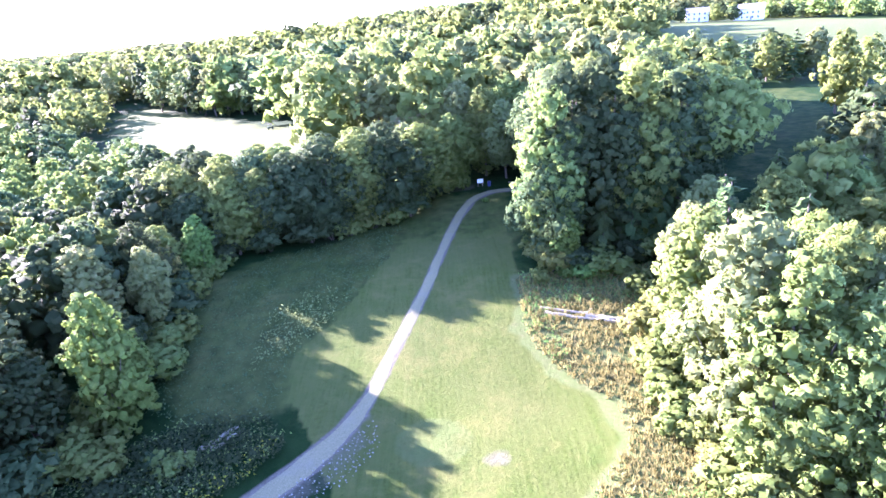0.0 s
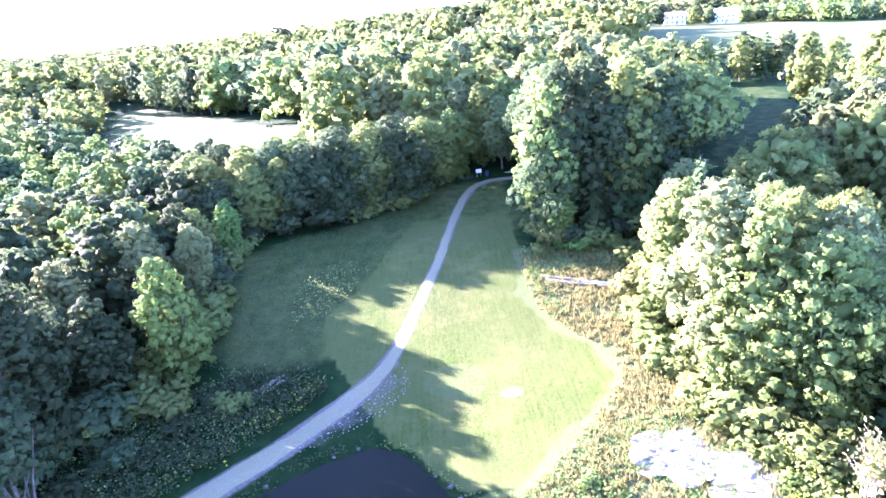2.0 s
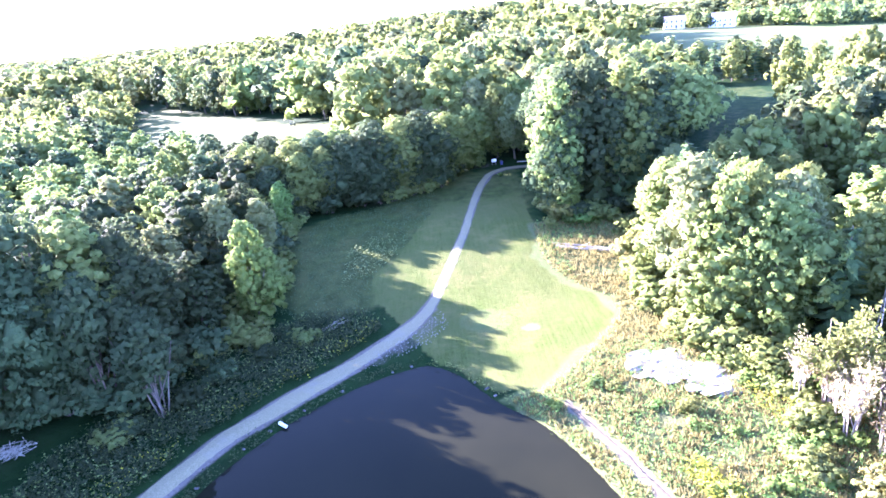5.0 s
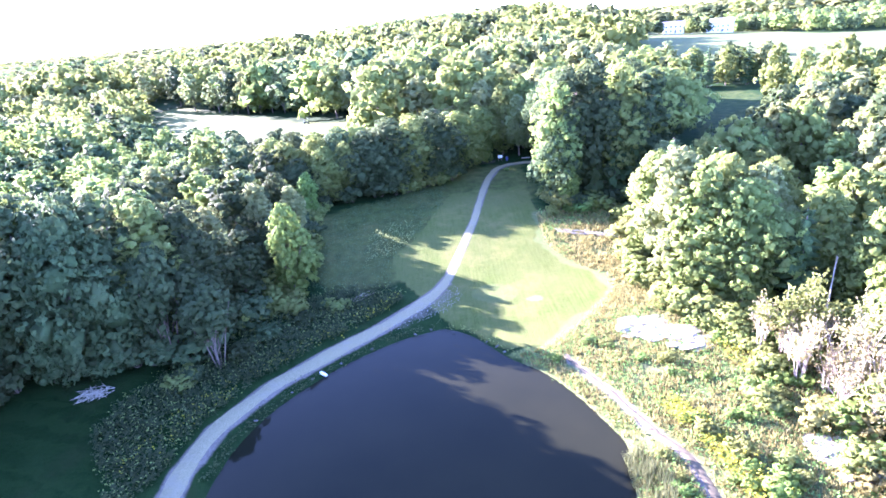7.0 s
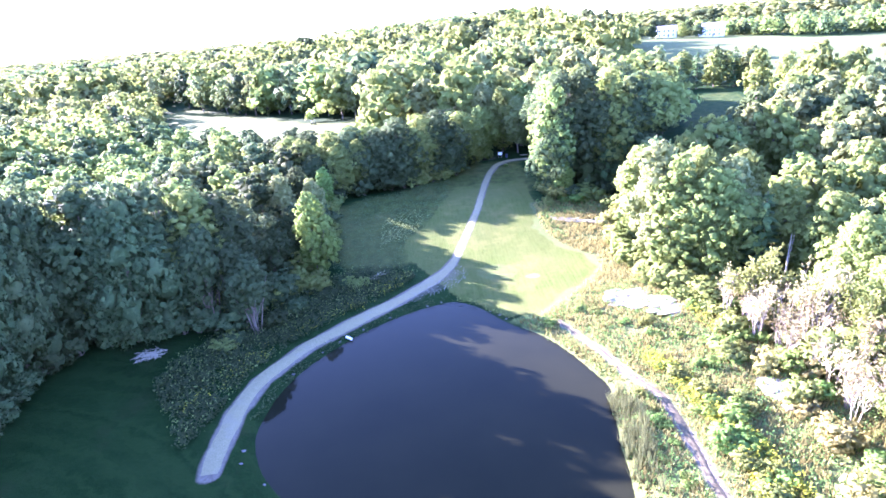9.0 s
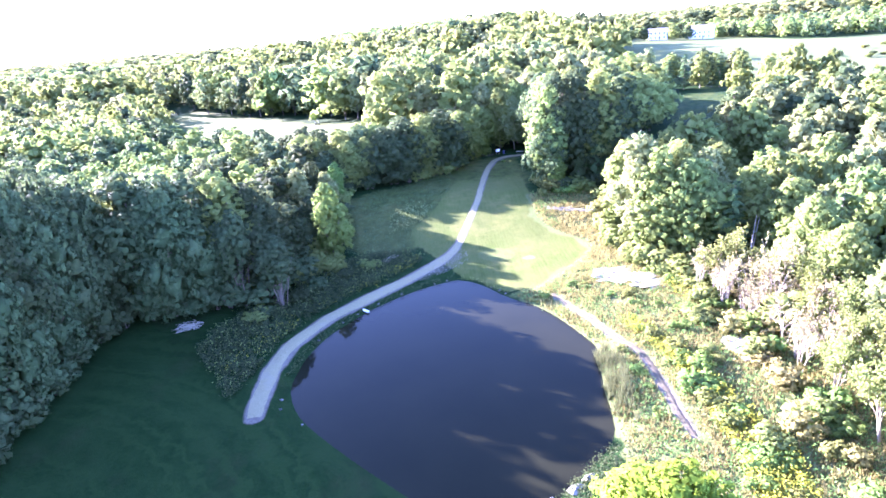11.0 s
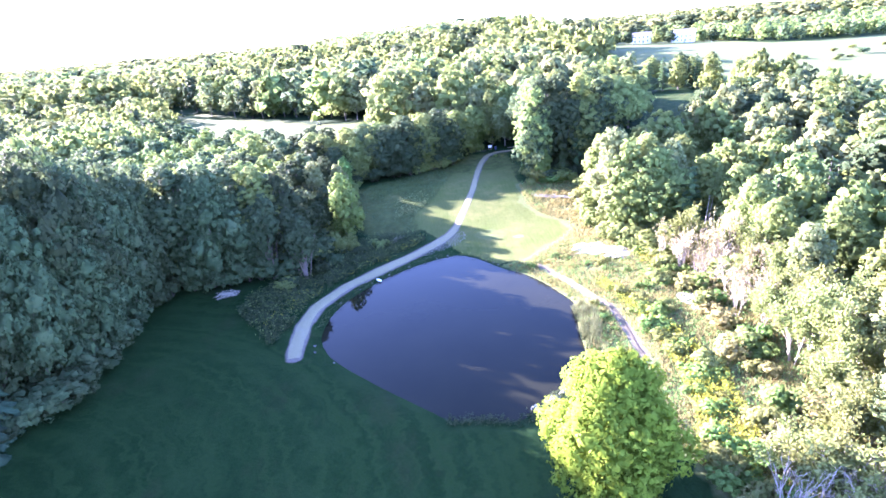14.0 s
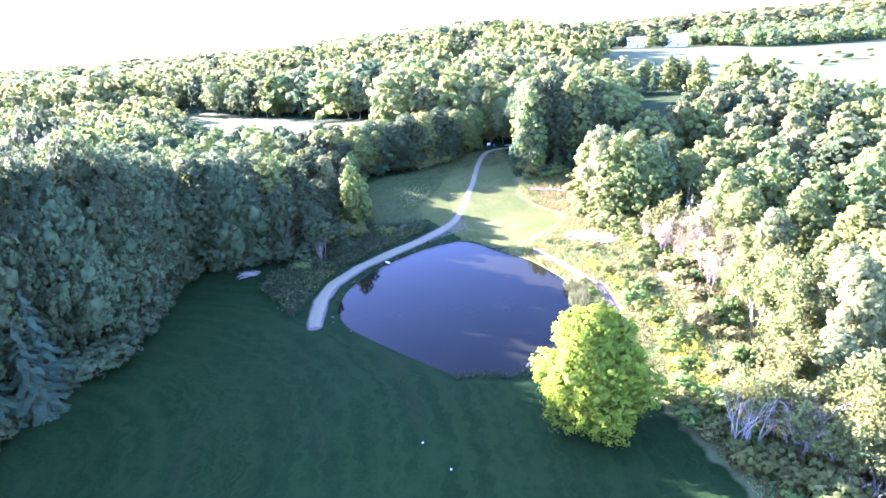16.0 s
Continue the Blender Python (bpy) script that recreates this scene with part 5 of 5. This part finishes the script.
# ---- small made things ----
def solid(bm, sx, sy, sz, x=0, y=0, z=0, bevel=0.01):
    """A box with softened edges, added to bm; z is its foot."""
    made = bmesh.ops.create_cube(bm, size=1)["verts"]
    for v in made:
        v.co = (v.co.x * sx + x, v.co.y * sy + y, (v.co.z + 0.5) * sz + z)
    edges = list({e for v in made for e in v.link_edges})
    bmesh.ops.bevel(bm, geom=edges, offset=bevel, segments=2, affect="EDGES")


def piece(name, parent, mat, boxes, bevel=0.01, label=""):
    bm = bmesh.new()
    for b in boxes:
        solid(bm, *b, bevel=bevel)
    me = bpy.data.meshes.new(name)
    bm.to_mesh(me)
    bm.free()
    me.materials.append(mat)
    return part(name, me, parent, label)


WHITE = plain_material("white_paint", (0.75, 0.75, 0.73))
POST = plain_material("grey_post_wood", (0.25, 0.21, 0.17), 0.85)
BLUE = plain_material("blue_plastic", (0.035, 0.045, 0.12), 0.4)
BLACK = plain_material("black_rubber", (0.02, 0.02, 0.02), 0.7)
GREY = plain_material("grey_metal", (0.3, 0.31, 0.32), 0.4)
GLASS = plain_material("dark_window", (0.03, 0.035, 0.04), 0.1, 0.6)
ROOF = plain_material("grey_shingles", (0.16, 0.15, 0.15), 0.85)
HULL = plain_material("dark_green_paint", (0.03, 0.06, 0.04), 0.35)


def sign_board(x, y):
    top = new("sign_board")
    top.matrix_basis = pose(x, y, gz(x, y), 0, 0, 8)
    piece("board", top, WHITE, [(1.15, 0.05, 0.75, 0, 0, 0.75)])
    piece("post", top, POST, [(0.09, 0.09, 1.4, -0.42, 0.07, -0.05)])
    piece("post", top, POST, [(0.09, 0.09, 1.4, 0.42, 0.07, -0.05)])
    tagged(top, "blank white board on two posts by the track's end", "sign")


def bin_blue(x, y):
    top = new("litter_bin")
    top.matrix_basis = pose(x, y, gz(x, y), 0, 0, 20)
    bm = bmesh.new()
    bmesh.ops.create_cone(bm, cap_ends=True, segments=20, radius1=0.27, radius2=0.33, depth=0.85)
    bmesh.ops.translate(bm, verts=bm.verts, vec=(0, 0, 0.42))
    me = bpy.data.meshes.new("body")
    bm.to_mesh(me)
    bm.free()
    me.materials.append(BLUE)
    part("body", me, top)
    bm = bmesh.new()
    bmesh.ops.create_uvsphere(bm, u_segments=20, v_segments=8, radius=0.35)
    for v in bm.verts:
        v.co = (v.co.x, v.co.y, max(v.co.z, 0) * 0.5 + 0.85)
    me = bpy.data.meshes.new("lid")
    bm.to_mesh(me)
    bm.free()
    me.materials.append(BLUE)
    part("lid", me, top)
    tagged(top, "blue plastic litter bin beside the white board", "bin")


def pipe(x, y, turn):
    """A corrugated drain pipe that ends over the water."""
    n, ribs, v = 20, 26, []
    for side, base in ((1, 0.19), (-1, 0.165)):
        for k in range(ribs):
            rr = base + 0.012 * math.sin(k * 1.6)
            for j in range(n):
                a = 6.283 * j / n
                v.append((k * 0.042, rr * math.cos(a), rr * math.sin(a)))
    f = []
    for s in range(2):
        o = s * ribs * n
        for k in range(ribs - 1):
            for j in range(n):
                q = (o + k * n + j, o + k * n + (j + 1) % n, o + (k + 1) * n + (j + 1) % n, o + (k + 1) * n + j)
                f.append(q if s == 0 else q[::-1])
    o, e = ribs * n, (ribs - 1) * n
    f += [(e + j, e + (j + 1) % n, o + e + (j + 1) % n, o + e + j) for j in range(n)]
    top = new("drain_pipe", mesh_of("drain_pipe", v, f, WHITE, True))
    top.matrix_basis = pose(x, y, 0.32, 0, 6, turn)
    tagged(top, "short white drain pipe jutting from the bank over water", "pipe")


def golf_cart(x, y, turn):
    top = new("golf_cart")
    top.matrix_basis = pose(x, y, gz(x, y), 0, 0, turn)
    piece("body", top, HULL, [(2.3, 1.15, 0.35, 0, 0, 0.3), (0.6, 1.1, 0.45, 0.8, 0, 0.5), (0.75, 1.1, 0.4, -0.75, 0, 0.5)], 0.08)
    piece("seat", top, BLACK, [(0.5, 1.05, 0.14, -0.2, 0, 0.62), (0.12, 1.05, 0.45, -0.45, 0, 0.7)], 0.04)
    piece("roof", top, BLACK, [(1.7, 1.15, 0.07, -0.1, 0, 1.82)], 0.03)
    for px, py in ((0.65, 0.5), (0.65, -0.5), (-0.85, 0.5), (-0.85, -0.5)):
        piece("roof_post", top, GREY, [(0.04, 0.04, 1.15, px, py, 0.7)], 0.005)
    for px, py in ((0.8, 0.52), (0.8, -0.52), (-0.75, 0.52), (-0.75, -0.52)):
        bm = bmesh.new()
        bmesh.ops.create_cone(bm, cap_ends=True, segments=18, radius1=0.23, radius2=0.23, depth=0.2, matrix=pose(px, py, 0.23, 90))
        me = bpy.data.meshes.new("wheel")
        bm.to_mesh(me)
        bm.free()
        me.materials.append(BLACK)
        part("wheel", me, top)
    tagged(top, "dark golf cart parked on the far bright field", "golf cart")


def house(x, y, turn, w, d, h, label, wing=0):
    """A pale farmhouse with gable roof, windows and a door."""
    top = new("house")
    top.matrix_basis = pose(x, y, gz(x, y) - 0.3, 0, 0, turn)
    piece("wall", top, WHITE, [(w, d, h + 0.3, 0, 0, 0)], 0.03)
    bm = bmesh.new()
    rise = d * 0.36
    pts = [(-w / 2 - 0.4, -d / 2 - 0.4, h), (w / 2 + 0.4, -d / 2 - 0.4, h), (w / 2 + 0.4, d / 2 + 0.4, h), (-w / 2 - 0.4, d / 2 + 0.4, h), (-w / 2 - 0.4, 0, h + rise), (w / 2 + 0.4, 0, h + rise)]
    v = [bm.verts.new((px, py, pz + 0.3)) for px, py, pz in pts]
    for q in ((0, 1, 5, 4), (2, 3, 4, 5), (0, 4, 3), (1, 2, 5), (3, 2, 1, 0)):
        bm.faces.new([v[i] for i in q])
    me = bpy.data.meshes.new("roof")
    bm.to_mesh(me)
    bm.free()
    me.materials.append(ROOF)
    part("roof", me, top)
    for k in range(int(w // 3)):
        for z in (1.2, 3.9)[: 1 if h < 4 else 2]:
            px = -w / 2 + 1.8 + k * 3
            win = piece("window", top, WHITE, [(1.1, 0.12, 1.4, px, -d / 2 - 0.03, z)], 0.02)
            piece("pane", win, GLASS, [(0.86, 0.06, 1.16, px, -d / 2 - 0.09, z + 0.12)], 0.01)
    piece("door", top, POST, [(1.0, 0.1, 2.1, w * 0.08, -d / 2 - 0.05, 0.3)], 0.02)
    piece("chimney", top, POST, [(0.7, 0.7, 1.6, w * 0.25, 0.4, h + rise * 0.7)], 0.02)
    tagged(top, label, "house")


sign_board(6.3, 112.2)
bin_blue(8.0, 112.0)
pipe(-27.6, 26.6, -38)
golf_cart(-62, 222, 15)
house(196, 398, -28, 17, 9, 6, "white two-storey farmhouse among distant fields")
house(163, 396, -20, 13, 8, 5, "white house at the far edge of the hayfield")
house(128, 402, -10, 18, 9, 4, "long low white barn beyond the hayfield")
house(96, 412, -5, 14, 8, 5, "white house half hidden by far trees")
plant("bush_yellow", 6.6, 103.2, 0.9, 1.3, label="small orange-yellow bush beside the track")
r = np.random.RandomState(95)
for x, y in ((104, 396), (113, 392), (121, 388), (142, 392), (150, 388), (171, 386), (182, 388), (209, 392), (216, 390), (178, 404), (226, 392), (238, 392)):
    plant("maple" if x % 2 else "oak", x, y, r.uniform(7, 11), 1.2, group="farmyard trees")
for k in range(26):
    x, y = 190 + k * 7 + r.uniform(-5, 5), 236 + r.uniform(-16, 24) + k * 0.6
    plant(("bush", "bush_pale", "bush_dark")[k % 3], x, y, r.uniform(1.5, 3.2), 1.6, group="shrubs scattered on the hayfield")
for x, y in ((-19.6, -37.9), (-22.4, -33.0)):
    bm = bmesh.new()
    bmesh.ops.create_uvsphere(bm, u_segments=12, v_segments=8, radius=0.1)
    me = bpy.data.meshes.new("ball")
    bm.to_mesh(me)
    bm.free()
    me.materials.append(WHITE)
    ob = new("ball", me)
    ob.location = (x, y, gz(x, y) + 0.09)
    tagged(ob, "small white ball lying on shaded grass", "ball", "balls on the grass")
